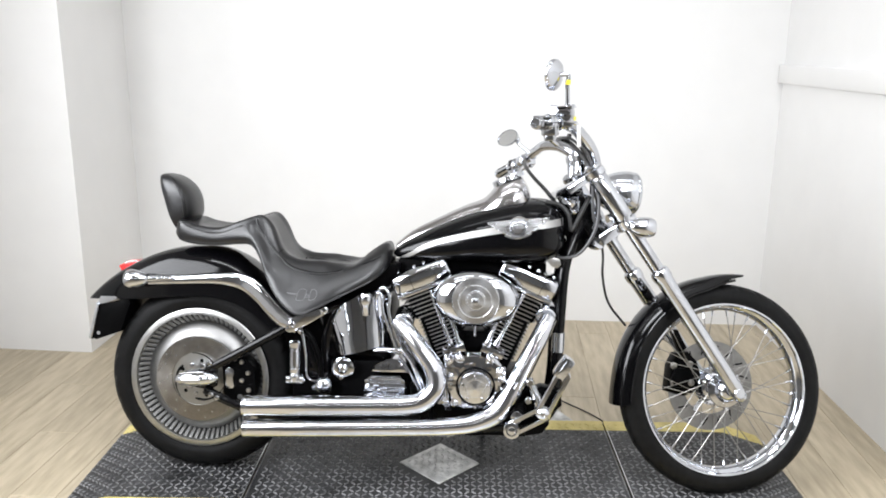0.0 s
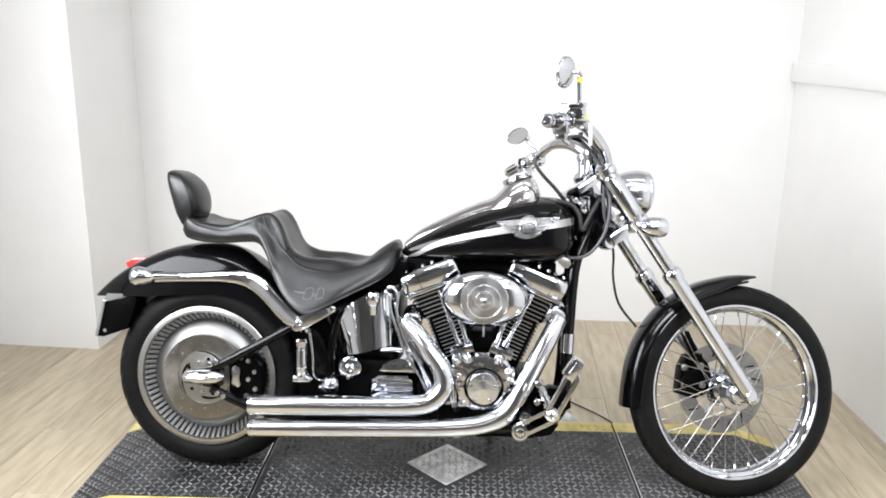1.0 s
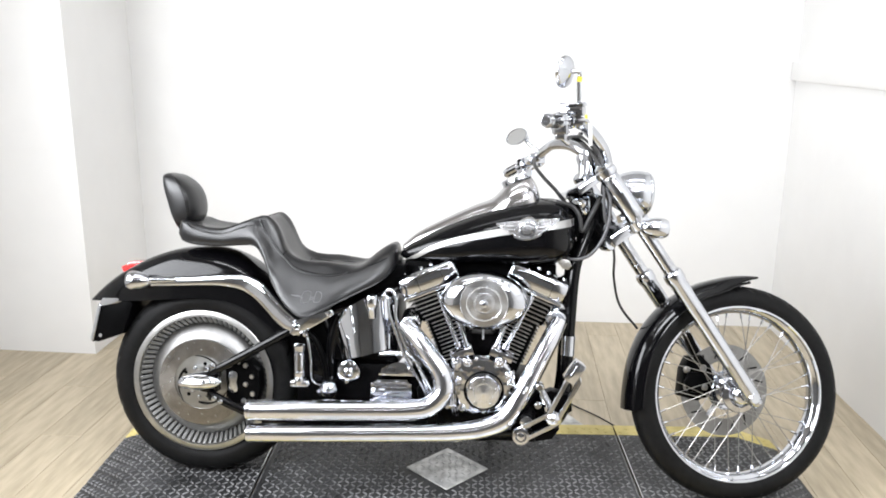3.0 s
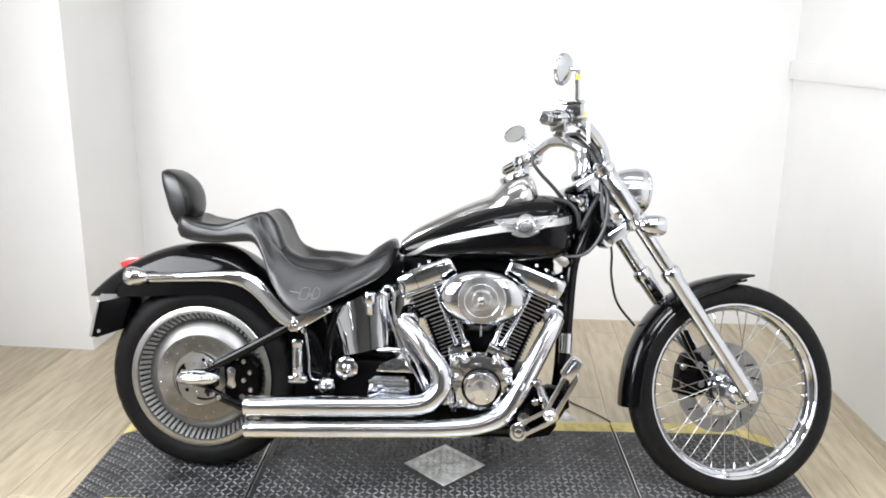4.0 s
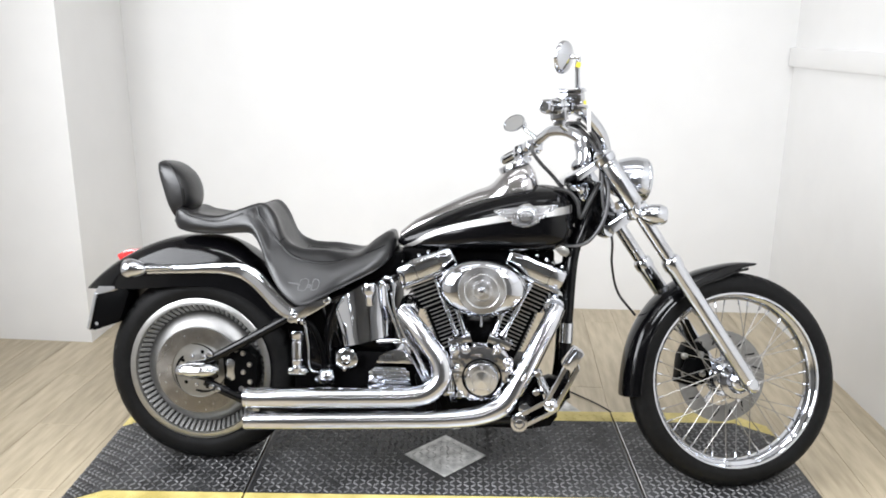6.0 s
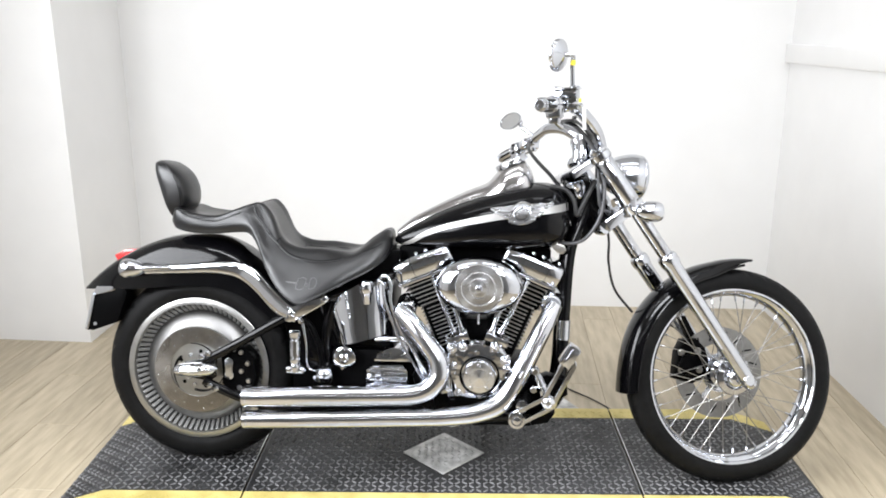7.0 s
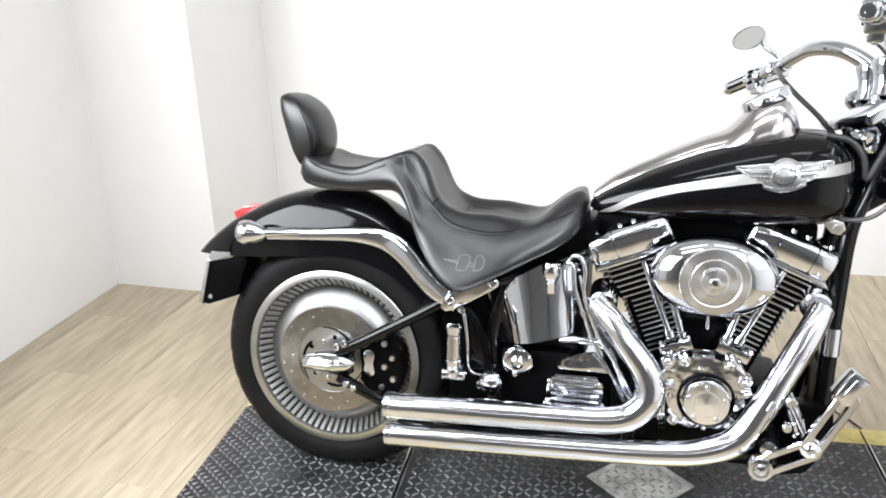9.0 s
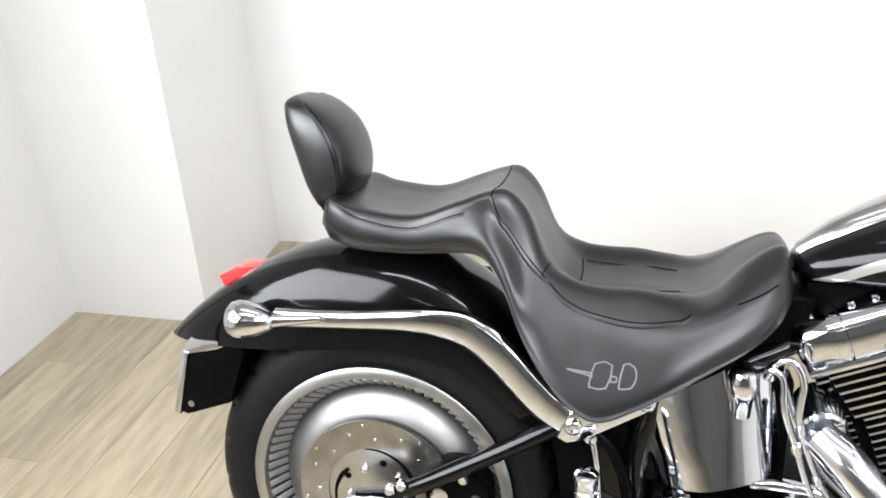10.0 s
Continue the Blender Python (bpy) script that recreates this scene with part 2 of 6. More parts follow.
def pipe(bm, points, r, seg=14, steps=6, flat=1.0, hollow=0.0):
    """A round pipe along a smooth line; r may be one radius or one for each given point."""
    line = spline(points, steps)
    if isinstance(r, (int, float)):
        rs = [r] * len(line)
    else:
        rs = list(np.interp(np.linspace(0, len(points) - 1, len(line)), range(len(points)), r))
    loops = []
    u = None
    for i, c in enumerate(line):
        d = (line[min(i + 1, len(line) - 1)] - line[max(i - 1, 0)]).normalized()
        if u is None:
            _, u, _ = frame_of(d)
        u = (u - d * u.dot(d)).normalized()
        w = d.cross(u)
        loops.append([c + float(rs[i]) * (math.cos(2 * math.pi * k / seg) * u + flat * math.sin(2 * math.pi * k / seg) * w) for k in range(seg)])
    if hollow:
        c, q = line[0], loops[0]
        d = (line[1] - line[0]).normalized()
        loops = [[c + (p - c) * hollow + d * 0.06 for p in q], [c + (p - c) * hollow for p in q], *loops]
    return rings(bm, loops)


def slab(bm, outline, y0, y1, bevel=0.0):
    """A plate: an outline of (x, z) pairs, from y0 to y1."""
    a = [bm.verts.new((x, y0, z)) for x, z in outline]
    b = [bm.verts.new((x, y1, z)) for x, z in outline]
    n = len(a)
    fs = [bm.faces.new(a), bm.faces.new(b[::-1])]
    for i in range(n):
        j = (i + 1) % n
        bm.faces.new((a[j], a[i], b[i], b[j]))
    if bevel:
        es = list({e for f in fs for e in f.edges})
        bmesh.ops.bevel(bm, geom=es, offset=bevel, segments=2, affect="EDGES", profile=0.6)
    return bm


def curve_at(x, xs, ys):
    """Smooth interpolation through (xs, ys)."""
    i = int(np.clip(np.searchsorted(xs, x) - 1, 0, len(xs) - 2))
    h = xs[i + 1] - xs[i]
    t = float(np.clip((x - xs[i]) / h, 0, 1))

    def slope(k):
        if k == 0 or k == len(xs) - 1:
            a = min(max(k - 1, 0), len(xs) - 2)
            return (ys[a + 1] - ys[a]) / (xs[a + 1] - xs[a])
        return (ys[k + 1] - ys[k - 1]) / (xs[k + 1] - xs[k - 1])

    m0, m1 = slope(i) * h, slope(i + 1) * h
    return (2 * t ** 3 - 3 * t * t + 1) * ys[i] + (t ** 3 - 2 * t * t + t) * m0 + (-2 * t ** 3 + 3 * t * t) * ys[i + 1] + (t ** 3 - t * t) * m1


def arc(cx, cz, r, a0, a1, n):
    return [(cx + r * math.cos(radians(a)), cz + r * math.sin(radians(a))) for a in np.linspace(a0, a1, n)]


def BM():
    return bmesh.new()


# ---- the room ----


def wall(name, outline, z0, z1, mat, label):
    """outline: a closed ring of (x, y) pairs."""
    bm = BM()
    a = [bm.verts.new((x, y, z0)) for x, y in outline]
    b = [bm.verts.new((x, y, z1)) for x, y in outline]
    bm.faces.new(a[::-1])
    bm.faces.new(b)
    for i in range(len(a)):
        j = (i + 1) % len(a)
        bm.faces.new((a[i], a[j], b[j], b[i]))
    return tagged(part(name, bm, mat), label, "wall", kind="structure")


def side(x, y):
    """x of a side wall that runs at a slight slant."""
    return x - (y - 1.0) * 0.038


wall("wall_west", [(side(-2.24, -2.7), -2.7), (-2.24, 1.0), (-2.42, 1.0), (side(-2.42, -2.7), -2.7)], FLOOR, CEIL, M_WALL, "smooth white painted wall meeting the plank floor")
wall("wall_pillar", [(-2.42, 1.0), (-1.73, 0.99), (-1.757, 1.69), (-1.757, 1.9), (-2.42, 1.9)], FLOOR, CEIL, M_WALL, "white painted wall pillar standing forward of the back wall")
wall("wall_north", [(-1.757, 1.645), (1.56, 1.72), (1.56, 1.92), (-1.757, 1.9)], FLOOR, CEIL, M_WALL, "smooth white painted back wall")
wall("wall_east", [(1.555, 1.92), (1.555, 1.72), (side(1.59, -2.7), -2.7), (side(1.79, -2.7), -2.7), (1.75, 1.92)], FLOOR, CEIL, M_WALL, "smooth white painted side wall")
# Unseen walls close the room; their grey is set for what chrome mirrors.
wall("wall_south_west", [(side(-2.24, -2.7), -2.7), (side(-2.42, -2.7), -2.7), (-2.28, -7.0), (-2.1, -7.0)], FLOOR, CEIL, M_BACK, "plain grey side wall added out of view to close the room")
wall("wall_south_east", [(side(1.59, -2.7), -2.7), (side(1.79, -2.7), -2.7), (2.08, -7.0), (1.9, -7.0)], FLOOR, CEIL, M_BACK, "plain grey side wall added out of view to close the room")
wall("wall_south", [(-2.3, -7), (2.4, -7), (2.4, -7.2), (-2.3, -7.2)], FLOOR, CEIL, M_BACK, "plain grey far wall added out of view to close the room")
bm = BM()
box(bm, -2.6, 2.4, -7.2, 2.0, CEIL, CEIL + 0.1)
tagged(part("ceiling", bm, M_CEIL), "plain light grey ceiling added out of view to close the room", "ceiling", kind="structure")
bm = BM()
box(bm, -2.6, 2.4, -7.2, 2.0, FLOOR - 0.10, FLOOR - 0.002)
floor = tagged(part("floor", bm, M_GAP), "light oak-look plank floor with staggered joints", "floor", kind="structure")

bm = BM()
ZT = 1.30
for y0, y1 in ((-2.69, 1.715),):
    vs = []
    prof = [(0.0, ZT), (-0.03, ZT), (-0.034, ZT - 0.004), (-0.034, ZT - 0.082), (-0.03, ZT - 0.088), (0.0, ZT - 0.088)]
    rings(bm, [[(side(1.59, y) + dx, y, z) for dx, z in prof] for y in (y0, y1)])
tagged(part("trim", bm, M_WALL), "white painted horizontal board along the side wall", "trim", kind="structure")

# ---- the low lift table under the motorcycle ----
TABLE = pose(0, 0, 0, 0, 0, 3.5)
TY0, TY1, SEAM, FLAT, TOE = -0.312, 0.338, 0.607, 1.037, 1.190
YW = 0.075
table = thing("lift_table", TABLE, "low black tread-plate motorcycle lift table with yellow edges on the floor", "lift table")


def deck_z(x):
    a = abs(x)
    return 0.0 if a <= FLAT else (FLOOR + 0.006) * (a - FLAT) / (TOE - FLAT)


def deck(x0, x1, y0, y1, lift, name, mat, label="", thick=0.006, toe=0.0):
    """A strip of the deck that follows the ramps at both ends."""
    xs = sorted({x0, x1} | {v for v in (-FLAT, FLAT) if x0 < v < x1})
    bm = BM()
    loops = []
    for x in xs:
        cut = 0.0
        z = deck_z(x) + lift
        loops.append([(x, y0 + cut, z), (x, y1 - cut, z), (x, y1 - cut, z - thick), (x, y0 + cut, z - thick)])
    rings(bm, loops)
    return part(name, bm, mat, table, label)


for x0, x1 in ((-TOE, -SEAM - 0.003), (-SEAM + 0.003, SEAM - 0.003), (SEAM + 0.003, TOE)):
    deck(x0, x1, TY0 + YW, TY1 - YW, 0.0, "deck_panel", M_DECK)
    deck(x0, x1, TY0, TY0 + YW - 0.001, 0.0005, "yellow_edge", M_YELLOW, "scuffed yellow safety paint")
    deck(x0, x1, TY1 - YW + 0.001, TY1, 0.0005, "yellow_edge", M_YELLOW, "scuffed yellow safety paint")
    for y0, sgn in ((TY0 + 0.002, -1), (TY1 - 0.002, 1)):
        bm = BM()
        loops = []
        for x in sorted({x0, x1} | {v for v in (-FLAT, FLAT) if x0 < v < x1}):
            z = deck_z(x) - 0.007
            out = sgn * 0.034 * max(0.0, (z - FLOOR)) / 0.048
            loops.append([(x, y0, z), (x, y0 - sgn * 0.004, z), (x, y0 + out - sgn * 0.004, FLOOR), (x, y0 + out, FLOOR)])
        rings(bm, loops)
        part("skirt", bm, M_SKIRT, table, "weathered tread-plate side skirt")


# Thin strips along each joint: the outer one bright, the inner one dark.
for sgn in (-1, 1):
    for dx in (-0.0055, 0.0055):
        bm = BM()
        box(bm, sgn * SEAM + dx - 0.0016, sgn * SEAM + dx + 0.0016, TY0 + YW + 0.002, TY1 - YW - 0.002, -0.004, 0.0012)
        part("seam_edge", bm, M_PLATE_LUG if dx * sgn > 0 else M_LUG, table, "thin metal joint edge")


def lug_mesh(name, spots, h, length, width):
    """Raised tread lugs: spots are (x, y, z, slope, turn)."""
    verts, faces = [], []
    for x, y, z, slope, turn in spots:
        c, s = math.cos(turn), math.sin(turn)
        k = len(verts)
        for u, v, w in ((-1, 0, 0), (-0.45, -1, 0), (0.45, -1, 0), (1, 0, 0), (0.45, 1, 0), (-0.45, 1, 0), (-0.55, 0, 1), (0.55, 0, 1)):
            px, py = u * length * c - v * width * s, u * length * s + v * width * c
            verts.append((x + px, y + py, z + slope * px + (h if w else -0.0005)))
        faces += [[k + i for i in f] for f in ((0, 1, 6), (1, 2, 7, 6), (2, 3, 7), (3, 4, 7), (4, 5, 6, 7), (5, 0, 6))]
    me = bpy.data.meshes.new(name)
    me.from_pydata(verts, [], faces)
    return me


def lug_spots(x0, x1, y0, y1, step, zf, sf, skip=None):
    out = []
    for i in range(int((x1 - x0) / step) + 1):
        for j in range(int((y1 - y0) / step) + 1):
            x, y = x0 + (i + 0.5) * step, y0 + (j + 0.5) * step
            if x > x1 - 0.008 or y > y1 - 0.008 or (skip and skip(x, y)):
                continue
            out.append((x, y, zf(x), sf(x), radians(45 if (i + j) % 2 else -45)))
    return out


def ramp_slope(x):
    return 0.0 if abs(x) <= FLAT else math.copysign((FLOOR + 0.006) / (TOE - FLAT), x)


def near_diamond(x, y):
    return abs(x) + abs(y - 0.0) < 0.155 or abs(abs(x) - SEAM) < 0.012


def worn(me, mat):
    me.materials.append(mat)
    return me


lugs = tagged(new("tread_pattern", worn(lug_mesh("tread_pattern", lug_spots(-TOE, TOE, TY0 + YW + 0.004, TY1 - YW - 0.004, 0.0215, deck_z, ramp_slope, near_diamond), 0.0028, 0.0122, 0.0044), M_LUG)), kind="stuff")
lugs.parent = table
for y0, y1 in ((TY0 + 0.004, TY0 + YW - 0.004), (TY1 - YW + 0.004, TY1 - 0.004)):
    o = tagged(new("tread_pattern", worn(lug_mesh("tread_pattern", lug_spots(-TOE, TOE, y0, y1, 0.0265, lambda x: deck_z(x) + 0.0005, ramp_slope), 0.0016, 0.0115, 0.0034), M_YELLOW)), kind="stuff")
    o.parent = table

for x0, x1 in ((-FLAT, -SEAM - 0.004), (-SEAM + 0.004, SEAM - 0.004), (SEAM + 0.004, FLAT)):
    me = worn(lug_mesh("skirt_tread", lug_spots(x0, x1, 0.002, 0.058, 0.0265, lambda x: 0.0, lambda x: 0.0), 0.0018, 0.0100, 0.0030), M_PLATE_LUG)
    me.transform(Matrix.Translation((0, TY0 + 0.002, -0.007)) @ Matrix.Rotation(math.atan2(0.048, 0.034), 4, "X") @ Matrix.Rotation(math.pi, 4, "Z") @ Matrix.Translation((-x0 - x1, 0, 0)))
    o = tagged(new("skirt_tread", me), kind="stuff")
    o.parent = table

cover = thing("diamond_cover", TABLE, "bare metal square tread-plate cover set diagonally in the lift table deck", "metal plate")
bm = BM()
q = 0.135
for c in ([(q, 0), (0, q), (-q, 0), (0, -q)],):
    a = [bm.verts.new((x, y + 0.002, 0.001)) for x, y in c]
    b = [bm.verts.new((x * 0.985, y * 0.985 + 0.002, 0.0045)) for x, y in c]
    bm.faces.new(b)
    bm.faces.new(a[::-1])
    for i in range(4):
        bm.faces.new((a[i], a[(i + 1) % 4], b[(i + 1) % 4], b[i]))
part("plate", bm, M_PLATE, cover)
spots = [(x, y, 0.0045, 0, t) for x, y, z, s, t in lug_spots(-q, q, -q, q, 0.022, lambda x: 0, lambda x: 0) if abs(x) + abs(y) < q - 0.014]
o = tagged(new("tread_pattern", worn(lug_mesh("tread_pattern", spots, 0.0016, 0.0105, 0.0034), M_PLATE_LUG)), kind="stuff")
o.parent = cover

# aluminium tread ramp that leans on the table's front edge
ramp = thing("tread_ramp", TABLE @ pose(0, TY0 - 0.003, 0.0), "aluminium tread-plate side ramp leaning on the lift table edge", "ramp")
bm = BM()
rings(bm, [[(x, 0.0, 0.002), (x, -0.42, FLOOR + 0.006), (x, -0.42, FLOOR), (x, 0.0, -0.004)] for x in (-0.515, 0.515)])
part("ramp_plate", bm, M_PLATE, ramp)
spots = [(x, y, 0.002 + (0.002 - FLOOR - 0.006) * y / 0.42, 0.0, t) for x, y, z, s, t in lug_spots(-0.51, 0.51, -0.41, -0.004, 0.025, lambda x: 0, lambda x: 0)]
o = tagged(new("tread_pattern", worn(lug_mesh("tread_pattern", spots, 0.002, 0.0115, 0.0034), M_PLATE_LUG)), kind="stuff")
o.parent = ramp

# ---- the motorcycle: built upright, x ahead, y to its left, then leant on its side stand ----
BIKE = pose(0, -0.05, 0.0, -8, 0, 0)
bike = thing("motorcycle", BIKE, "black and chrome cruiser motorcycle leaning on its side stand", "motorcycle")
RAKE, STEER = 34.9, radians(14.7)
A_DIR = Vector((-math.sin(radians(RAKE)), 0, math.cos(radians(RAKE))))
F_DIR = Vector((math.cos(radians(RAKE)), 0, math.sin(radians(RAKE))))
PIVOT = Vector((0.864, 0, 0.3032))
S = Matrix.Translation(PIVOT) @ Matrix.Rotation(STEER, 4, A_DIR) @ Matrix.Translation(-PIVOT)
FORK = PIVOT + 0.04 * F_DIR
FAX = PIVOT + 0.037 * F_DIR - 0.007 * A_DIR
BAR_MID = Vector((0.43, 0, 1.03))
# The bar's own turn and roll, apart from the fork's, fit the camera's view.
S_BAR = Matrix.Translation(BAR_MID) @ Matrix.Rotation(radians(-4.0), 4, "X") @ Matrix.Translation(-BAR_MID) @ Matrix.Translation(PIVOT) @ Matrix.Rotation(radians(6.0), 4, A_DIR) @ Matrix.Translation(-PIVOT)
RAX = Vector((-0.779, 0, 0.307))


def sub(name, bm, mat, parent, label="", steer=False, smooth=38):
    if steer:
        bmesh.ops.transform(bm, matrix=S_BAR if steer == "bar" else S, verts=bm.verts)
    return part(name, bm, mat, parent, label, smooth)


def B(name, fn, mat, parent=None, label="", steer=False, smooth=38):
    """One part of the motorcycle from a function that fills a bmesh."""
    bm = BM()
    fn(bm)
    return sub(name, bm, mat, parent or bike, label, steer, smooth)


def mirrored(fn):
    """Calls fn(bm, side) for the right (-1) and the left (1) side."""
    return [lambda bm, s=s: fn(bm, s) for s in (-1, 1)]


def tyre_profile(r_out, r_in, half, n=12):
    """A closed ring of (y, r) for a tyre."""
    pts = []
    h = r_out - r_in
    for k in range(n + 1):
        a = math.pi * k / n
        c, s = math.cos(a), math.sin(a)
        pts.append((-half * math.copysign(abs(c) ** 0.75, c), r_in + h * 0.28 + h * 0.72 * s ** 0.8))
    return [(-half * 0.78, r_in), *pts, (half * 0.78, r_in)]


AY = (0, 1, 0)


def tyre(bm, r_out, r_in, half, seg, pitch, depth):
    """A tyre round the y axis with slanting tread grooves cut into its crown."""
    prof = tyre_profile(r_out, r_in, half, 22)
    loops = []
    for i in range(seg):
        a = 2 * math.pi * i / seg
        row = []
        for y, r in prof:
            crown = max(0.0, min(1.0, (r - r_in - (r_out - r_in) * 0.70) / ((r_out - r_in) * 0.12)))
            phase = (i + abs(y) / half * pitch * 1.1) % pitch
            cut = depth * crown if phase < pitch * 0.16 and abs(y) > half * 0.12 else 0.0
            row.append(Vector(((r - cut) * math.cos(a), y, (r - cut) * math.sin(a))))
        loops.append(row)
    rings(bm, loops, close=True, cap=False, seam=True)



# rear wheel
rear = B("rear_wheel", lambda bm: lathe(bm, RAX, AY, [(-0.012, 0.165), (-0.012, 0.03), (0.012, 0.03), (0.012, 0.165)], 48, close=True), M_SATIN, label="solid silver disc rear wheel with a slotted rim")
B("tyre", lambda bm: (tyre(bm, 0.310, 0.220, 0.078, 288, 12, 0.006), bmesh.ops.translate(bm, vec=RAX, verts=bm.verts)), M_TYRE, rear, "wide black rubber tyre")


def rear_rim(bm):
    prof = [(-0.077, 0.229), (-0.079, 0.226), (-0.079, 0.2105), (-0.075, 0.2080), (-0.050, 0.2075), (-0.044, 0.214), (0.044, 0.214), (0.050, 0.2075), (0.075, 0.2080), (0.079, 0.2105), (0.079, 0.226), (0.077, 0.229), (0.06, 0.224), (0, 0.216), (-0.06, 0.224)]
    lathe(bm, RAX, AY, prof, 96, close=True)


B("rim", rear_rim, M_LIP, rear, "polished rim lip")
for sgn in (-1, 1):
    B("wheel_face", lambda bm: lathe(bm, RAX, AY, [(sgn * 0.030, 0.0), (sgn * 0.072, 0.03), (sgn * 0.075, 0.09), (sgn * 0.0745, 0.132), (sgn * 0.0735, 0.141), (sgn * 0.0700, 0.1490), (sgn * 0.064, 0.1590), (sgn * 0.056, 0.1690), (sgn * 0.047, 0.1775), (sgn * 0.037, 0.1840), (sgn * 0.024, 0.1865)], 72), M_FACE, rear)
    # Dark backing ring: the shade inside the slots, put into its colour.
    B("slot_shade_ring", lambda bm: lathe(bm, RAX, AY, [(sgn * 0.024, 0.182), (sgn * 0.060, 0.2075), (sgn * 0.052, 0.2075), (sgn * 0.018, 0.182)], 72, close=True), M_SLOT, rear)
bm = BM()
box(bm, -0.0056, 0.0056, -0.005, 0.005, -0.0210, 0.0210, 0.002)
vane = mesh_of("vane", bm, M_SILVER)
for sgn in (-1, 1):
    for k in range(72):
        o = new("vane", vane)
        o.parent = rear
        o.matrix_basis = Matrix.Translation(RAX) @ Matrix.Rotation(2 * math.pi * k / 72, 4, "Y") @ Matrix.Translation((0, sgn * 0.052, 0.1968)) @ Matrix.Rotation(radians(-55 * sgn), 4, "X") @ Matrix.Rotation(radians(12), 4, "Z")


def disc_plate(bm, c, sgn, r0, r1, y0, y1, seg=72):
    lathe(bm, c, AY, [(sgn * y0, r0), (sgn * y0, r1), (sgn * y1, r1), (sgn * y1, r0)], seg, close=True)


B("brake_disc", lambda bm: disc_plate(bm, RAX, -1, 0.088, 0.1385, 0.082, 0.088), M_DISC, rear, "drilled steel brake disc with heat-browned face")
B("disc_carrier", lambda bm: disc_plate(bm, RAX, -1, 0.0, 0.098, 0.078, 0.0845), M_LIP, rear)


def dots(name, parent, m, y, rows, r, depth, mat, seg=8):
    """A ring of small round pieces, each its own object on one mesh."""
    bm = BM()
    rod(bm, (0, 0, 0), (0, depth, 0), r, seg=seg, bevel=r * 0.12)
    me = mesh_of(name, bm, mat)
    for rad, n, off in rows:
        for k in range(n):
            a = 2 * math.pi * (k + off) / n
            o = new(name, me)
            o.parent = parent
            o.matrix_basis = m @ Matrix.Translation((rad * math.cos(a), y, rad * math.sin(a)))


dots("drill_hole", rear, Matrix.Translation(RAX), -0.0886, ((0.104, 8, 0), (0.117, 8, 0.5), (0.130, 8, 0.2)), 0.0030, 0.003, M_CHROME_DULL)
# Solid black discs stand for the shade in the carrier's holes.
dots("carrier_hole", rear, Matrix.Translation(RAX), -0.0851, ((0.060, 5, 0.1),), 0.0065, 0.003, M_SATIN, 12)
dots("carrier_bolt", rear, Matrix.Translation(RAX), -0.0905, ((0.050, 5, 0.6),), 0.006, 0.008, M_CHROME_DULL, 10)


# Solid black curved bars stand for the shade in the carrier's slots.
for k in range(3):
    a0 = 120 * k + 20
    pts = [RAX + Vector(((0.066 + 0.020 * i / 7) * math.cos(radians(a0 + 84 * i / 7)), -0.0838, (0.066 + 0.020 * i / 7) * math.sin(radians(a0 + 84 * i / 7)))) for i in range(8)]
    B("carrier_slot", lambda bm: pipe(bm, pts, [0.0035, 0.0048, 0.0042, 0.0034, 0.0028, 0.0024, 0.0020, 0.0016], 8, 3), M_SATIN, rear)

# rear axle, swing arm and brake caliper
arm = B("swing_arm", lambda bm: pipe(bm, [(-0.735, -0.145, 0.352), (-0.66, -0.146, 0.392), (-0.50, -0.135, 0.482), (-0.40, -0.11, 0.535), (-0.33, -0.09, 0.56)], 0.0145), M_BLACK, label="gloss black tubular swing arm")
B("swing_arm_tube", lambda bm: pipe(bm, [(-0.735, -0.145, 0.29), (-0.66, -0.146, 0.255), (-0.55, -0.135, 0.215), (-0.35, -0.11, 0.19), (-0.22, -0.10, 0.20)], 0.0145), M_BLACK, arm)
for y in (0.145,):
    B("swing_arm_tube", lambda bm: pipe(bm, [(-0.735, y, 0.352), (-0.50, y - 0.01, 0.482), (-0.33, 0.09, 0.56)], 0.0145), M_BLACK, arm)
    B("swing_arm_tube", lambda bm: pipe(bm, [(-0.735, y, 0.29), (-0.55, y - 0.01, 0.215), (-0.22, 0.10, 0.20)], 0.0145), M_BLACK, arm)
for sgn in (-1, 1):
    B("axle_plate", lambda bm: slab(bm, [(-0.80, 0.300), (-0.72, 0.285), (-0.70, 0.30), (-0.70, 0.345), (-0.72, 0.36), (-0.80, 0.345)], sgn * 0.128, sgn * 0.142, 0.003), M_BLACK, arm)
    B("axle_cover", lambda bm: pipe(bm, [(-0.822, sgn * 0.146, 0.322), (-0.812, sgn * 0.154, 0.323), (-0.77, sgn * 0.158, 0.326), (-0.715, sgn * 0.156, 0.329), (-0.692, sgn * 0.15, 0.33)], [0.008, 0.018, 0.023, 0.021, 0.010], 18), M_CAST, arm, "chrome axle cover")
    B("axle_cover_rib", lambda bm: pipe(bm, [(-0.80, sgn * 0.176, 0.326), (-0.75, sgn * 0.180, 0.328), (-0.70, sgn * 0.176, 0.331)], [0.004, 0.007, 0.004], 10), M_CHROME, arm)
    B("axle_nut", lambda bm: rod(bm, (-0.779, sgn * 0.12, 0.31), (-0.779, sgn * 0.166, 0.31), 0.014, bevel=0.002, seg=6), M_CHROME, arm)
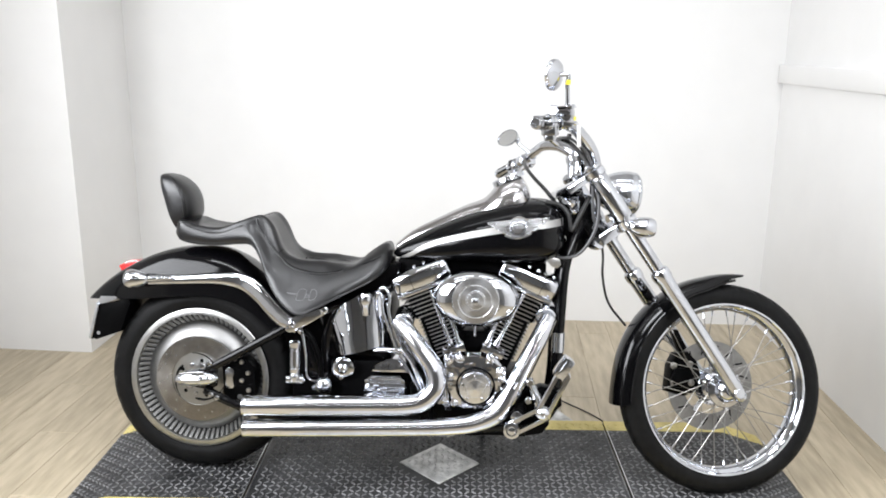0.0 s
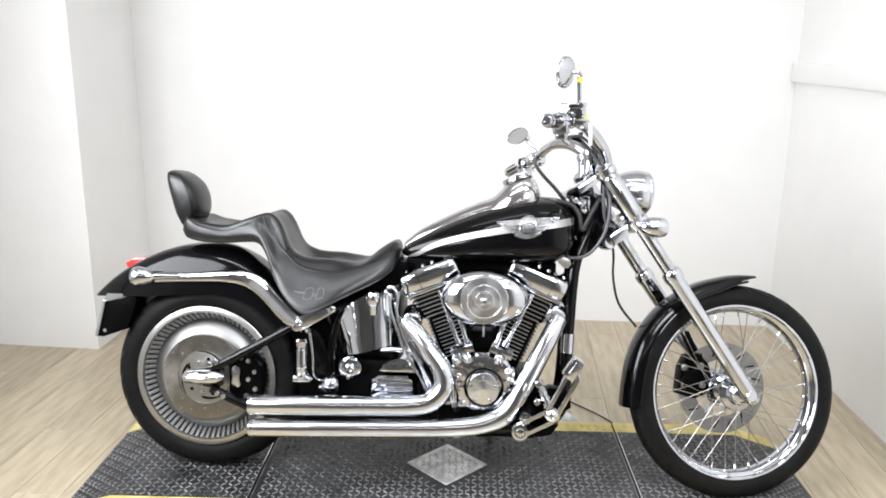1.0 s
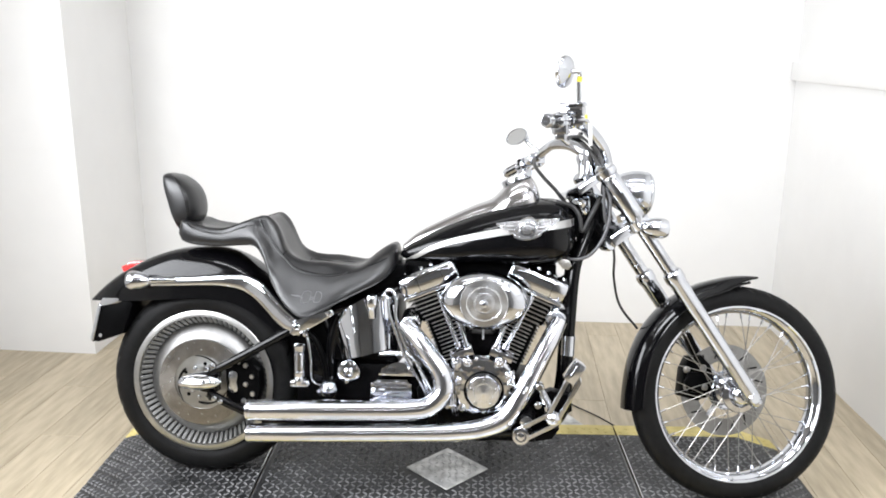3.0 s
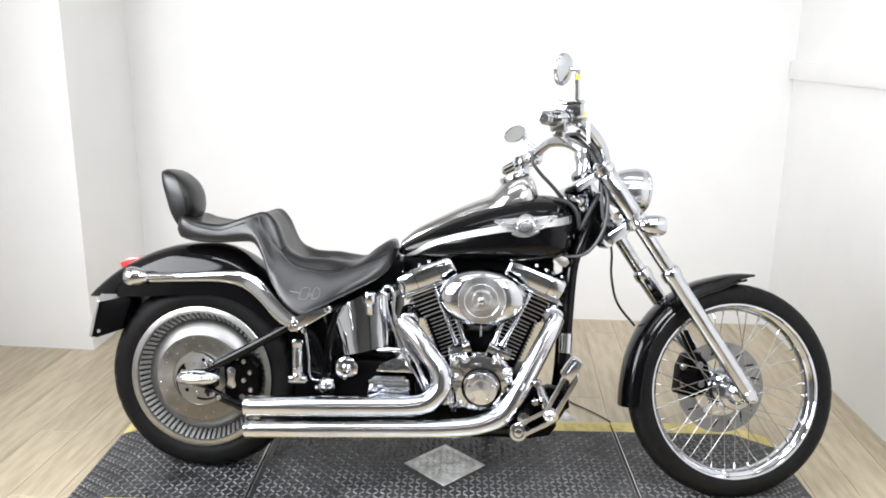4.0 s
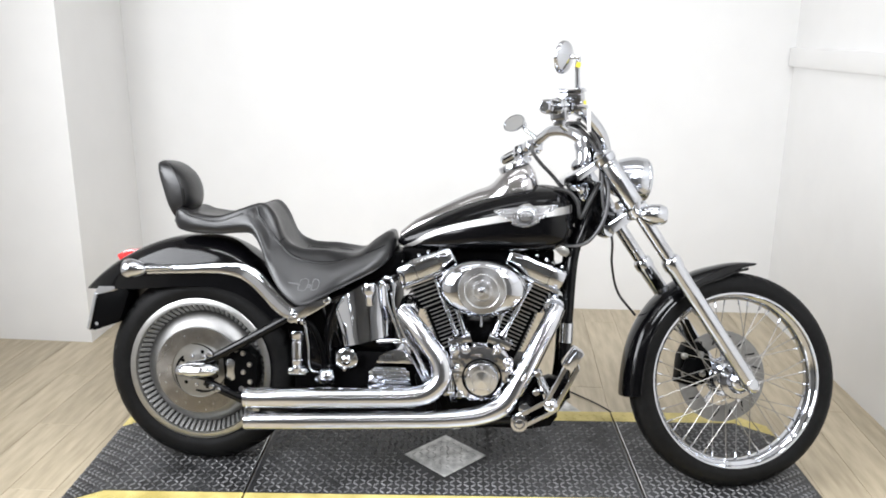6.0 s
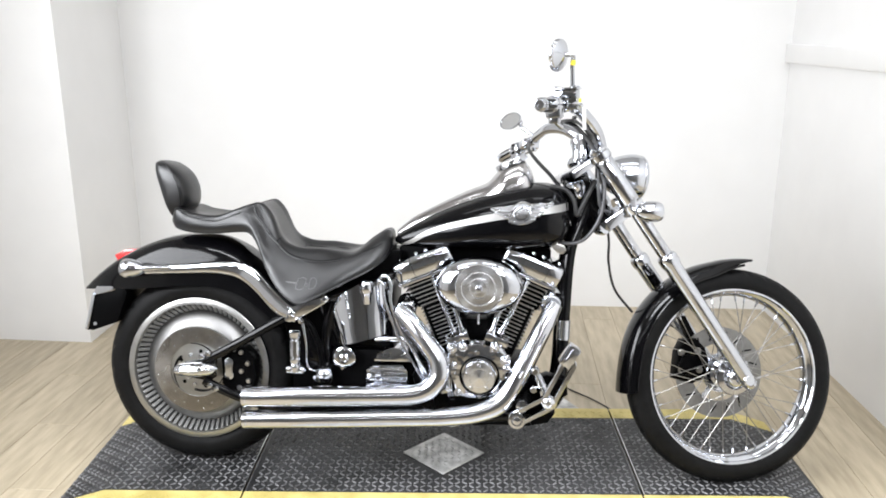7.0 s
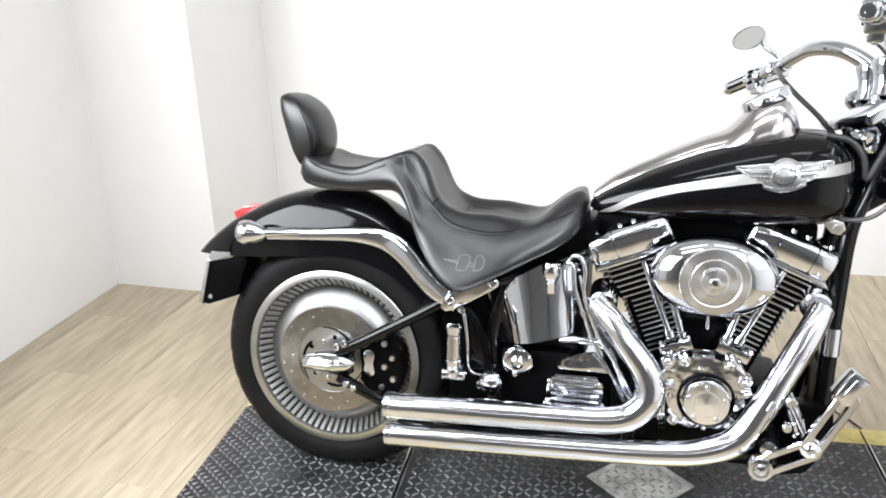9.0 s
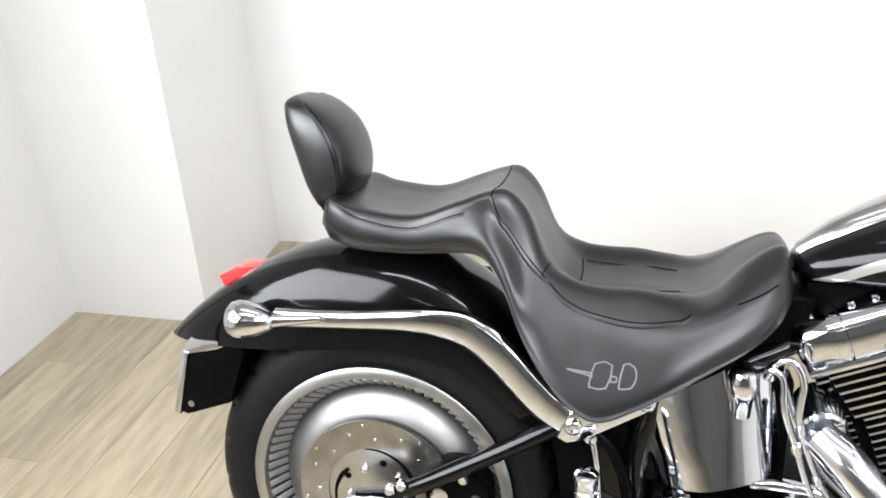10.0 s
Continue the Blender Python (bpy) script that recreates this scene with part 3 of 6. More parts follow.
for x, z in ((-0.716, 0.378), (-0.735, 0.368), (-0.712, 0.277), (-0.693, 0.268)):
    B("clamp_bolt", lambda bm: lathe(bm, (x, -0.165, z), AY, [(0, 0), (0.0005, 0.006), (0.004, 0.009), (0.012, 0.009), (0.012, 0)], 12), M_CHROME, arm)

caliper = B("rear_brake_caliper", lambda bm: slab(bm, [(-0.692, 0.375), (-0.66, 0.392), (-0.615, 0.39), (-0.585, 0.36), (-0.580, 0.30), (-0.592, 0.25), (-0.625, 0.232), (-0.665, 0.245), (-0.690, 0.275), (-0.68, 0.32)], -0.118, -0.062, 0.006), M_SATIN, label="black four-piston rear brake caliper")


def peanut(z):
    return 0.0125 * math.sqrt(max(0.0, 1 - ((abs(z) - 0.016) / 0.0135) ** 2)) if abs(z) > 0.016 else 0.0125 - 0.0035 * math.cos(math.pi * z / 0.032)


bean = [(-0.664 + 1.2 * s * peanut(z), 0.322 + 1.2 * z) for s, zs in ((1, np.linspace(-0.0292, 0.0292, 18)), (-1, np.linspace(0.0292, -0.0292, 18))) for z in zs]
B("caliper_badge", lambda bm: slab(bm, bean, -0.1235, -0.117, 0.0015), M_CHROME_DULL, caliper, "bright metal badge plate")
for x, z in ((-0.625, 0.375), (-0.605, 0.34), (-0.625, 0.315), (-0.603, 0.285), (-0.632, 0.262), (-0.648, 0.385)):
    B("caliper_bolt", lambda bm: lathe(bm, (x, -0.124, z), AY, [(0, 0), (0, 0.006), (0.004, 0.0085), (0.01, 0.0085)], 12), M_STEEL, caliper)

# front wheel
FW = S @ Matrix.Translation(FAX)
O = Vector((0, 0, 0))


def W(name, fn, mat, parent, label="", smooth=38):
    bm = BM()
    fn(bm)
    bmesh.ops.transform(bm, matrix=FW, verts=bm.verts)
    return part(name, bm, mat, parent, label, smooth)


def front_rim(bm):
    prof = [(-0.036, 0.2755), (-0.038, 0.273), (-0.038, 0.2665), (-0.035, 0.2640), (-0.028, 0.2640), (-0.024, 0.2600), (-0.020, 0.2540), (-0.008, 0.2485), (0.008, 0.2485), (0.020, 0.2540), (0.024, 0.2600), (0.028, 0.2640), (0.035, 0.2640), (0.038, 0.2665), (0.038, 0.273), (0.036, 0.2755), (0.02, 0.264), (-0.02, 0.264)]
    lathe(bm, O, AY, prof, 96, close=True)


front = W("front_wheel", lambda bm: lathe(bm, O, AY, [(-0.062, 0), (-0.062, 0.024), (-0.050, 0.030), (-0.044, 0.046), (-0.036, 0.048), (-0.030, 0.034), (-0.014, 0.026), (0.014, 0.026), (0.030, 0.034), (0.036, 0.048), (0.044, 0.046), (0.050, 0.030), (0.062, 0.024), (0.062, 0)], 36), M_CHROME, bike, "laced chrome wire-spoke front wheel")
W("tyre", lambda bm: tyre(bm, 0.3333, 0.266, 0.045, 320, 10, 0.005), M_TYRE, front, "narrow black rubber tyre")
W("rim", front_rim, M_CHROME, front, "chrome spoked rim")
W("brake_disc", lambda bm: disc_plate(bm, O, 1, 0.092, 0.146, 0.062, 0.067), M_ROTOR, front, "drilled steel brake disc")
W("disc_carrier", lambda bm: [lathe(bm, O, AY, [(0.05, 0.03), (0.05, 0.062), (0.056, 0.062), (0.056, 0.03)], 36, close=True)] + [box(bm, -0.006, 0.006, 0.056, 0.062, 0.05, 0.10, 0.001, Matrix.Rotation(radians(72 * k), 4, "Y")) for k in range(5)], M_CHROME_DULL, front)
# Solid black bars stand for the shade in the front disc's slots.
bm = BM()
box(bm, -0.0026, 0.0026, 0.0604, 0.0624, 0.102, 0.134, 0.001)
slot_mesh = mesh_of("disc_slot", bm, M_SATIN)
for k in range(16):
    o = new("disc_slot", slot_mesh)
    o.parent = front
    o.matrix_basis = FW @ Matrix.Rotation(2 * math.pi * (k + 0.4) / 16, 4, "Y") @ Matrix.Translation((0, 0, 0.118)) @ Matrix.Rotation(radians(28), 4, "Y") @ Matrix.Translation((0, 0, -0.118))
bm = BM()
rod(bm, (0, 0, 0), (0, 0, 1), 0.0014, seg=6)
spoke_mesh = mesh_of("spoke", bm, M_SPOKE)
bm = BM()
rod(bm, (0, 0, -0.017), (0, 0, 0.002), 0.0034, seg=8)
nipple_mesh = mesh_of("spoke_nipple", bm, M_CHROME)
for k in range(40):
    sgn = -1 if k % 2 else 1
    lace = 1 if (k // 2) % 2 else -1
    ar = 2 * math.pi * (k + 0.5) / 40
    ah = ar + lace * radians(64)
    p0 = Vector((0.043 * math.cos(ah), sgn * 0.040, 0.043 * math.sin(ah)))
    p1 = Vector((0.2490 * math.cos(ar), sgn * 0.006, 0.2490 * math.sin(ar)))
    d = p1 - p0
    turn = d.to_track_quat("Z", "Y").to_matrix().to_4x4()
    o = new("spoke", spoke_mesh)
    o.parent = front
    o.matrix_basis = FW @ Matrix.Translation(p0) @ turn @ Matrix.Diagonal((1, 1, d.length, 1))
    o = new("spoke_nipple", nipple_mesh)
    o.parent = front
    o.matrix_basis = FW @ Matrix.Translation(p1) @ turn
for sgn in (-1, 1):
    W("hub_flange", lambda bm: lathe(bm, O, AY, [(sgn * 0.034, 0.030), (sgn * 0.034, 0.056), (sgn * 0.037, 0.058), (sgn * 0.041, 0.056), (sgn * 0.048, 0.040), (sgn * 0.060, 0.034), (sgn * 0.060, 0.020)], 36), M_CHROME, front)
    W("hub_cap", lambda bm: lathe(bm, O, AY, [(sgn * 0.062, 0.030), (sgn * 0.068, 0.032), (sgn * 0.074, 0.028), (sgn * 0.080, 0.018), (sgn * 0.086, 0.016), (sgn * 0.09, 0.0)], 28), M_CHROME, front)

# front fender
def fender_ring(a, r, half, drop, t=0.003, n=10):
    """Cross section of the front fender at the angle a (degrees)."""
    d = Vector((math.cos(radians(a)), 0, math.sin(radians(a))))
    pts = []
    for rr, hh, order in ((r, half, 1), (r - t, half - t, -1)):
        row = []
        for k in range(n + 1):
            u = -1 + 2 * k / n
            ang = u * math.pi / 2
            row.append(FORK + d * float(rr - drop + drop * math.cos(ang) ** 0.7) + Vector((0, hh * math.copysign(abs(math.sin(ang)) ** 0.8, u), 0)))
        pts += row[::order]
    return pts


def front_fender(bm):
    loops = []
    for a in np.linspace(79, 189, 34):
        e = min(1.0, (a - 79) / 26 + 0.12)
        flare = 0.012 * max(0, (a - 168) / 21) ** 2
        loops.append(fender_ring(a, 0.352 + 0.012 * max(0, (100 - a) / 21) + flare, 0.058 * (0.35 + 0.65 * e ** 0.7), 0.040 * e))
    rings(bm, loops)


ffender = B("front_fender", front_fender, M_BLACK, label="gloss black front fender", steer=True)


def fender_bead(bm, sgn):
    pts = []
    for a in np.linspace(84, 188, 22):
        d = Vector((math.cos(radians(a)), 0, math.sin(radians(a))))
        e = min(1.0, (a - 79) / 26 + 0.12)
        pts.append(FORK + d * float(0.352 - 0.040 * e + 0.012 * max(0, (a - 168) / 21) ** 2) + Vector((0, sgn * 0.0585 * (0.35 + 0.65 * e ** 0.7), 0)))
    pipe(bm, pts, 0.004, 8, 2)


for fn in mirrored(fender_bead):
    B("fender_bead", fn, M_BLACK, ffender, steer=True)

# fork
FORK_HALF = 0.112


def on_fork(s, f=0.0, y=0.0):
    return FORK + A_DIR * s + F_DIR * f + Vector((0, y, 0))


for sgn in (-1, 1):
    y = sgn * FORK_HALF
    lower = B("fork_lower", lambda bm: lathe(bm, on_fork(-0.034, 0, y), A_DIR, [(0, 0), (0, 0.016), (0.008, 0.021), (0.05, 0.0235), (0.30, 0.0245), (0.44, 0.026), (0.452, 0.030), (0.470, 0.030), (0.478, 0.027), (0.482, 0.0215), (0.482, 0)], 28), M_CHROME, label="chrome fork lower leg", steer=True)
    B("axle_lug", lambda bm: rod(bm, on_fork(-0.007, -0.003, y - sgn * 0.03), on_fork(-0.007, -0.003, y + sgn * 0.024), 0.0185, bevel=0.004, seg=20), M_CHROME, lower, steer=True)
    B("fork_tube", lambda bm: rod(bm, on_fork(0.44, 0, y), on_fork(0.82, 0, y), 0.0205, seg=24), M_CHROME, label="polished fork tube", steer=True)
    B("fork_cover", lambda bm: lathe(bm, on_fork(0.635, 0, y), A_DIR, [(0, 0.021), (0, 0.027), (0.006, 0.0285), (0.145, 0.0285), (0.15, 0.026), (0.15, 0.021)], 24), M_CHROME, label="chrome fork tube cover", steer=True)
    B("fork_cap", lambda bm: lathe(bm, on_fork(0.800, 0, y), A_DIR, [(0, 0.0), (0, 0.027), (0.018, 0.027), (0.024, 0.021), (0.030, 0.012), (0.030, 0)], 20), M_CHROME, lower, steer=True)


def clamp(bm, s, thick):
    for sgn in (-1, 1):
        rod(bm, on_fork(s, 0, sgn * FORK_HALF), on_fork(s + thick, 0, sgn * FORK_HALF), 0.033, seg=24, bevel=0.004)
    m = Matrix.Translation(on_fork(s + thick / 2)) @ Matrix(((F_DIR.x, 0, A_DIR.x, 0), (0, 1, 0, 0), (F_DIR.z, 0, A_DIR.z, 0), (0, 0, 0, 1)))
    box(bm, -0.10, 0.012, -FORK_HALF, FORK_HALF, -thick / 2, thick / 2, 0.006, m)


B("triple_clamp", lambda bm: clamp(bm, 0.600, 0.034), M_CHROME, label="chrome triple clamp", steer=True)
B("triple_clamp", lambda bm: clamp(bm, 0.785, 0.026), M_CHROME, label="chrome triple clamp", steer=True)

# handlebar and fittings, drawn straight ahead, turned and rolled to fit the camera's view
HALF_BAR = [(0.235, -0.505, 1.057), (0.258, -0.455, 1.066), (0.300, -0.36, 1.085), (0.325, -0.285, 1.104), (0.345, -0.215, 1.112), (0.390, -0.152, 1.100), (0.442, -0.100, 1.054), (0.468, -0.05, 1.000)]
bar = B("handlebar", lambda bm: pipe(bm, HALF_BAR + [(0.476, 0, 0.988)] + [(x, -y, z) for x, y, z in HALF_BAR[::-1]], [0.0145, 0.0145, 0.0150, 0.0165, 0.0180, 0.0185, 0.0185, 0.0185, 0.0185, 0.0185, 0.0185, 0.0185, 0.0180, 0.0165, 0.0150, 0.0145, 0.0145], 18, 5), M_CHROME, label="chrome pullback handlebar", steer="bar")


def on_grip(d, sgn, dx=0.0, dz=0.0):
    """A point on the grip's line, d metres in from its outer end."""
    return Vector((0.205 + 0.408 * d + dx, sgn * (0.572 - 0.908 * d), 1.045 + 0.17 * d + dz))


def grip_axis(sgn):
    return Vector((0.408, -sgn * 0.908, 0.17))


def turned(sgn):
    """Axes of a box that lies along the grip: x ahead, y along the bar, z up."""
    y = grip_axis(sgn).normalized() * -sgn
    z = (Vector((0, 0, 1)) - y * y.z).normalized()
    x = y.cross(z)
    return lambda d, dx=0.0, dz=0.0: Matrix.Translation(on_grip(d, sgn, dx, dz)) @ Matrix((x, y, z)).transposed().to_4x4()


MIRROR = {-1: Vector((0.276, -0.432, 1.197)), 1: Vector((0.238, 0.424, 1.168))}
for sgn in (-1, 1):
    ax, at = grip_axis(sgn), turned(sgn)
    B("riser", lambda bm: (lathe(bm, on_fork(0.81, -0.02, sgn * 0.048), Vector((0.0, 0, 1)), [(0, 0), (0, 0.024), (0.02, 0.020), (0.045, 0.022), (0.06, 0.027), (0.072, 0.027), (0.078, 0.02), (0.078, 0)], 20),), M_CHROME, bar, steer="bar")
    grip = B("grip", lambda bm: lathe(bm, on_grip(0.024, sgn), ax, [(0, 0), (0, 0.014), (0.006, 0.0175), (0.016, 0.0175), (0.02, 0.0160), (0.080, 0.0160), (0.092, 0.0170), (0.098, 0.020), (0.102, 0.0145)], 20), M_CHROME_DULL, label="chrome grip with black rubber strips", steer="bar")
    B("grip_end", lambda bm: lathe(bm, on_grip(0.021, sgn), ax, [(-0.002, 0.0), (-0.002, 0.005), (-0.004, 0.0055), (-0.004, 0.011), (-0.001, 0.0135), (0.003, 0.0140), (0.004, 0.0165), (0.010, 0.0178), (0.012, 0.014)], 24), M_CHROME, grip, "domed chrome cap on the grip end", steer="bar")
    q = ax.normalized().to_track_quat("Z", "Y").to_matrix()
    for k in range(6):
        e = q @ Vector((0.0140 * math.cos(k * math.pi / 3 + 0.3), 0.0140 * math.sin(k * math.pi / 3 + 0.3), 0))
        B("grip_strip", lambda bm: pipe(bm, [on_grip(0.046, sgn) + e, on_grip(0.080, sgn) + e, on_grip(0.114, sgn) + e], 0.0042, 8, 2), M_SATIN, grip, steer="bar")
    switch = B("switch_housing", lambda bm: (lathe(bm, on_grip(0.128, sgn), ax, [(0, 0), (0, 0.020), (0.004, 0.023), (0.040, 0.023), (0.046, 0.018), (0.046, 0)], 18), box(bm, -0.020, 0.020, -0.020, 0.020, -0.030, 0.022, 0.007, at(0.148, 0, -0.004))), M_CHROME, label="chrome switch housing", steer="bar")
    B("switch_body", lambda bm: (box(bm, -0.014, 0.014, -0.016, 0.016, -0.014, 0.018, 0.006, at(0.160, -0.002, -0.034)), rod(bm, at(0.165, 0, -0.046) @ Vector((0, 0, 0)), at(0.185, 0.01, -0.058) @ Vector((0, 0, 0)), 0.006, seg=10)), M_CHROME, switch, steer="bar")
    for k in range(4):
        B("bar_ring", lambda bm: lathe(bm, on_grip(0.238 + 0.009 * k, sgn, 0.0, 0.001), ax, [(0, 0.014), (0.001, 0.0185), (0.005, 0.0185), (0.006, 0.014)], 18), M_CHROME, switch, steer="bar")
    B("switch_seam", lambda bm: lathe(bm, on_grip(0.149, sgn), ax, [(0, 0.0220), (0, 0.0236), (0.0018, 0.0236), (0.0018, 0.0220)], 18, close=True), M_SATIN, switch, steer="bar")
    for dz in (-0.016, 0.0, 0.012):
        B("switch_button", lambda bm: box(bm, -0.0235, -0.0195, -0.008, 0.008, -0.004, 0.004, 0.001, at(0.150, 0, dz)), M_SATIN, switch, steer="bar")
    lever = B("lever_perch", lambda bm: (box(bm, -0.016, 0.048, -0.015, 0.015, -0.014, 0.016, 0.006, at(0.205)), lathe(bm, on_grip(0.19, sgn), ax, [(0, 0.0145), (0, 0.0205), (0.004, 0.022), (0.028, 0.022), (0.032, 0.0145)], 20)), M_CHROME, label="chrome lever clamp", steer="bar")
    B("perch_bolt", lambda bm: rod(bm, at(0.205) @ Vector((0.034, 0, -0.022)), at(0.205) @ Vector((0.034, 0, 0.022)), 0.007, seg=8, bevel=0.001), M_CHROME_DULL, lever, steer="bar")
    B("lever", lambda bm: pipe(bm, [at(0.20) @ Vector((0.036, 0, 0)), at(0.175) @ Vector((0.060, 0, -0.002)), at(0.13) @ Vector((0.062, 0, 0.0)), at(0.06) @ Vector((0.064, 0, 0.002)), at(0.035) @ Vector((0.072, 0, 0.004)), at(0.020) @ Vector((0.078, 0, 0.005))], [0.007, 0.008, 0.006, 0.0055, 0.006, 0.008], 10, 5, flat=0.7), M_CHROME, lever, steer="bar")
    c = MIRROR[sgn]
    foot = at(0.205) @ Vector((0.030, 0, 0.012))
    stem = B("mirror_stem", lambda bm: pipe(bm, [foot, foot + Vector((0.002, 0, 0.02)), Vector((c.x + 0.036, c.y - sgn * 0.010, c.z - 0.020)), Vector((c.x + 0.038, c.y - sgn * 0.004, c.z - 0.004)), Vector((c.x + 0.032, c.y, c.z + 0.002)), Vector((c.x + 0.014, c.y, c.z + 0.001))], [0.0080, 0.007, 0.0062, 0.0062, 0.0060, 0.0055], 10), M_CHROME, label="chrome mirror stem", steer="bar")
    mm = Matrix.Translation(c) @ Matrix.Rotation(radians(-31 if sgn < 0 else 36), 4, "Z") @ Matrix.Rotation(radians(14), 4, "Y") @ Matrix.Diagonal((1, 1.18 if sgn < 0 else 1.25, 0.95 if sgn < 0 else 0.74, 1))
    bm = BM()
    lathe(bm, (0, 0, 0), (-1, 0, 0), [(-0.016, 0), (-0.014, 0.012), (-0.009, 0.030), (-0.005, 0.040), (0.0, 0.0435), (0.005, 0.0435), (0.005, 0.040), (0.003, 0.040)], 32)
    bmesh.ops.transform(bm, matrix=mm, verts=bm.verts)
    sub("mirror_shell", bm, M_CHROME, stem, "chrome oval mirror shell", "bar")
    bm = BM()
    lathe(bm, (0, 0, 0), (-1, 0, 0), [(0.0035, 0), (0.0035, 0.0402)], 32)
    bmesh.ops.transform(bm, matrix=mm, verts=bm.verts)
    sub("mirror_glass", bm, M_MIRROR, stem, "", "bar")
R_AT = turned(-1)
res = B("brake_reservoir", lambda bm: (box(bm, -0.030, 0.030, -0.024, 0.024, 0.0, 0.024, 0.006, R_AT(0.212, 0.016, 0.014)), box(bm, -0.033, 0.033, -0.027, 0.027, 0.024, 0.031, 0.003, R_AT(0.212, 0.016, 0.014))), M_CHROME, label="chrome brake fluid reservoir", steer="bar")
for x in (-0.025, 0.025):
    for y in (-0.019, 0.019):
        B("reservoir_screw", lambda bm: rod(bm, R_AT(0.212, 0.016, 0.014) @ Vector((x, y, 0.030)), R_AT(0.212, 0.016, 0.014) @ Vector((x, y, 0.035)), 0.005, seg=8), M_CHROME_DULL, res, steer="bar")
tag = B("key_tag", lambda bm: (box(bm, -0.0025, 0.0025, -0.006, 0.006, -0.014, 0.006, 0.001, R_AT(0.20, 0.052, 0.010)), pipe(bm, [R_AT(0.20, 0.054, 0.018) @ Vector((0, 0, 0)), R_AT(0.20, 0.036, 0.0) @ Vector((0, 0, 0)), R_AT(0.20, 0.018, -0.014) @ Vector((0, 0, 0))], 0.0028, 6)), M_TAG, bar, "yellow tie round the brake lever", steer="bar")
c = MIRROR[-1]
B("stem_tie", lambda bm: pipe(bm, [Vector((c.x + 0.0365, c.y + 0.009, c.z - 0.022)), Vector((c.x + 0.0375, c.y + 0.006, c.z - 0.010))], 0.0068, 10, 2), M_TAG, bar, "yellow tie round the mirror stem", steer="bar")
B("paper_tag", lambda bm: box(bm, -0.0006, 0.0006, -0.020, 0.020, -0.070, -0.012, 0.0004, R_AT(0.20, 0.062, 0.008)), M_PAPER, bar, "white paper tag hanging from the brake lever", steer="bar")

# headlight and front turn signals
HEAD = Vector((0.563, 0, 0.936))
HD = Vector((1, 0, -0.06)).normalized()
lamp = B("headlight", lambda bm: lathe(bm, HEAD, HD, [(-0.094, 0), (-0.092, 0.010), (-0.085, 0.023), (-0.072, 0.037), (-0.054, 0.050), (-0.032, 0.0605), (-0.008, 0.0675), (0.010, 0.0705), (0.024, 0.0705), (0.036, 0.0680), (0.038, 0.0690), (0.043, 0.0680), (0.048, 0.0640), (0.051, 0.0580), (0.047, 0.0570)], 40), M_CHROME_DULL, label="chrome bullet headlight", steer=True)
B("headlight_lens", lambda bm: lathe(bm, HEAD, HD, [(0.060, 0), (0.058, 0.028), (0.050, 0.057), (0.044, 0.057)], 40), M_GLASS, lamp, steer=True)
B("headlight_mount", lambda bm: (lathe(bm, (0.562, 0, 0.848), (0, 0, 1), [(0, 0), (0, 0.022), (0.012, 0.03), (0.035, 0.032), (0.045, 0.02), (0.05, 0.0)], 20), rod(bm, (0.525, 0, 0.845), (0.56, 0, 0.862), 0.022)), M_CHROME, lamp, steer=True)
for sgn in (-1, 1):
    sig = B("turn_signal", lambda bm: lathe(bm, (0.578, sgn * 0.160, 0.817), (1, 0, -0.02), [(-0.050, 0), (-0.048, 0.010), (-0.040, 0.019), (-0.024, 0.0265), (-0.004, 0.0305), (0.014, 0.0305), (0.024, 0.028), (0.029, 0.025), (0.030, 0.022)], 24), M_CHROME, label="chrome bullet turn signal", steer=True)
    B("signal_lens", lambda bm: lathe(bm, (0.578, sgn * 0.160, 0.817), (1, 0, -0.02), [(0.036, 0), (0.034, 0.014), (0.029, 0.0235)], 24), M_GLASS, sig, steer=True)
    B("signal_arm", lambda bm: pipe(bm, [on_fork(0.635, -0.0, sgn * 0.13), (0.535, sgn * 0.148, 0.822), (0.56, sgn * 0.160, 0.826)], [0.014, 0.010, 0.012], 12), M_CHROME, sig, steer=True)
fcal = B("front_brake_caliper", lambda bm: slab(bm, [(0.745, 0.30), (0.80, 0.285), (0.845, 0.30), (0.86, 0.345), (0.845, 0.40), (0.815, 0.43), (0.775, 0.425), (0.755, 0.385)], 0.045, 0.10, 0.008), M_SATIN, label="black front brake caliper", steer=True)
B("caliper_bracket", lambda bm: slab(bm, [(0.80, 0.42), (0.83, 0.42), (0.79, 0.50), (0.765, 0.50)], 0.07, 0.095, 0.003), M_SATIN, fcal, steer=True)

for x, z in ((0.775, 0.33), (0.775, 0.385), (0.835, 0.33), (0.83, 0.39)):
    B("caliper_bolt", lambda bm: lathe(bm, (x - 0.012, 0.046, z), (0, -1, 0), [(0, 0.011), (0.006, 0.011), (0.008, 0.006), (0.006, 0.005), (0.006, 0)], 12), M_SPOKE, fcal, steer=True)
B("pad_housing", lambda bm: slab(bm, [(0.752, 0.345), (0.765, 0.315), (0.80, 0.315), (0.815, 0.345), (0.80, 0.378), (0.768, 0.378)], 0.030, 0.046, 0.005), M_SATIN, fcal, steer=True)
B("caliper_hose", lambda bm: pipe(bm, [(0.79, 0.06, 0.42), (0.762, 0.055, 0.45), (0.735, 0.055, 0.47), (0.70, 0.06, 0.475), (0.66, 0.062, 0.49)], 0.004, 8), M_HOSE, fcal, steer=True)

# fuel tank
TX = [-0.155, -0.140, -0.10, -0.03, 0.06, 0.15, 0.24, 0.31, 0.355, 0.378, 0.386]
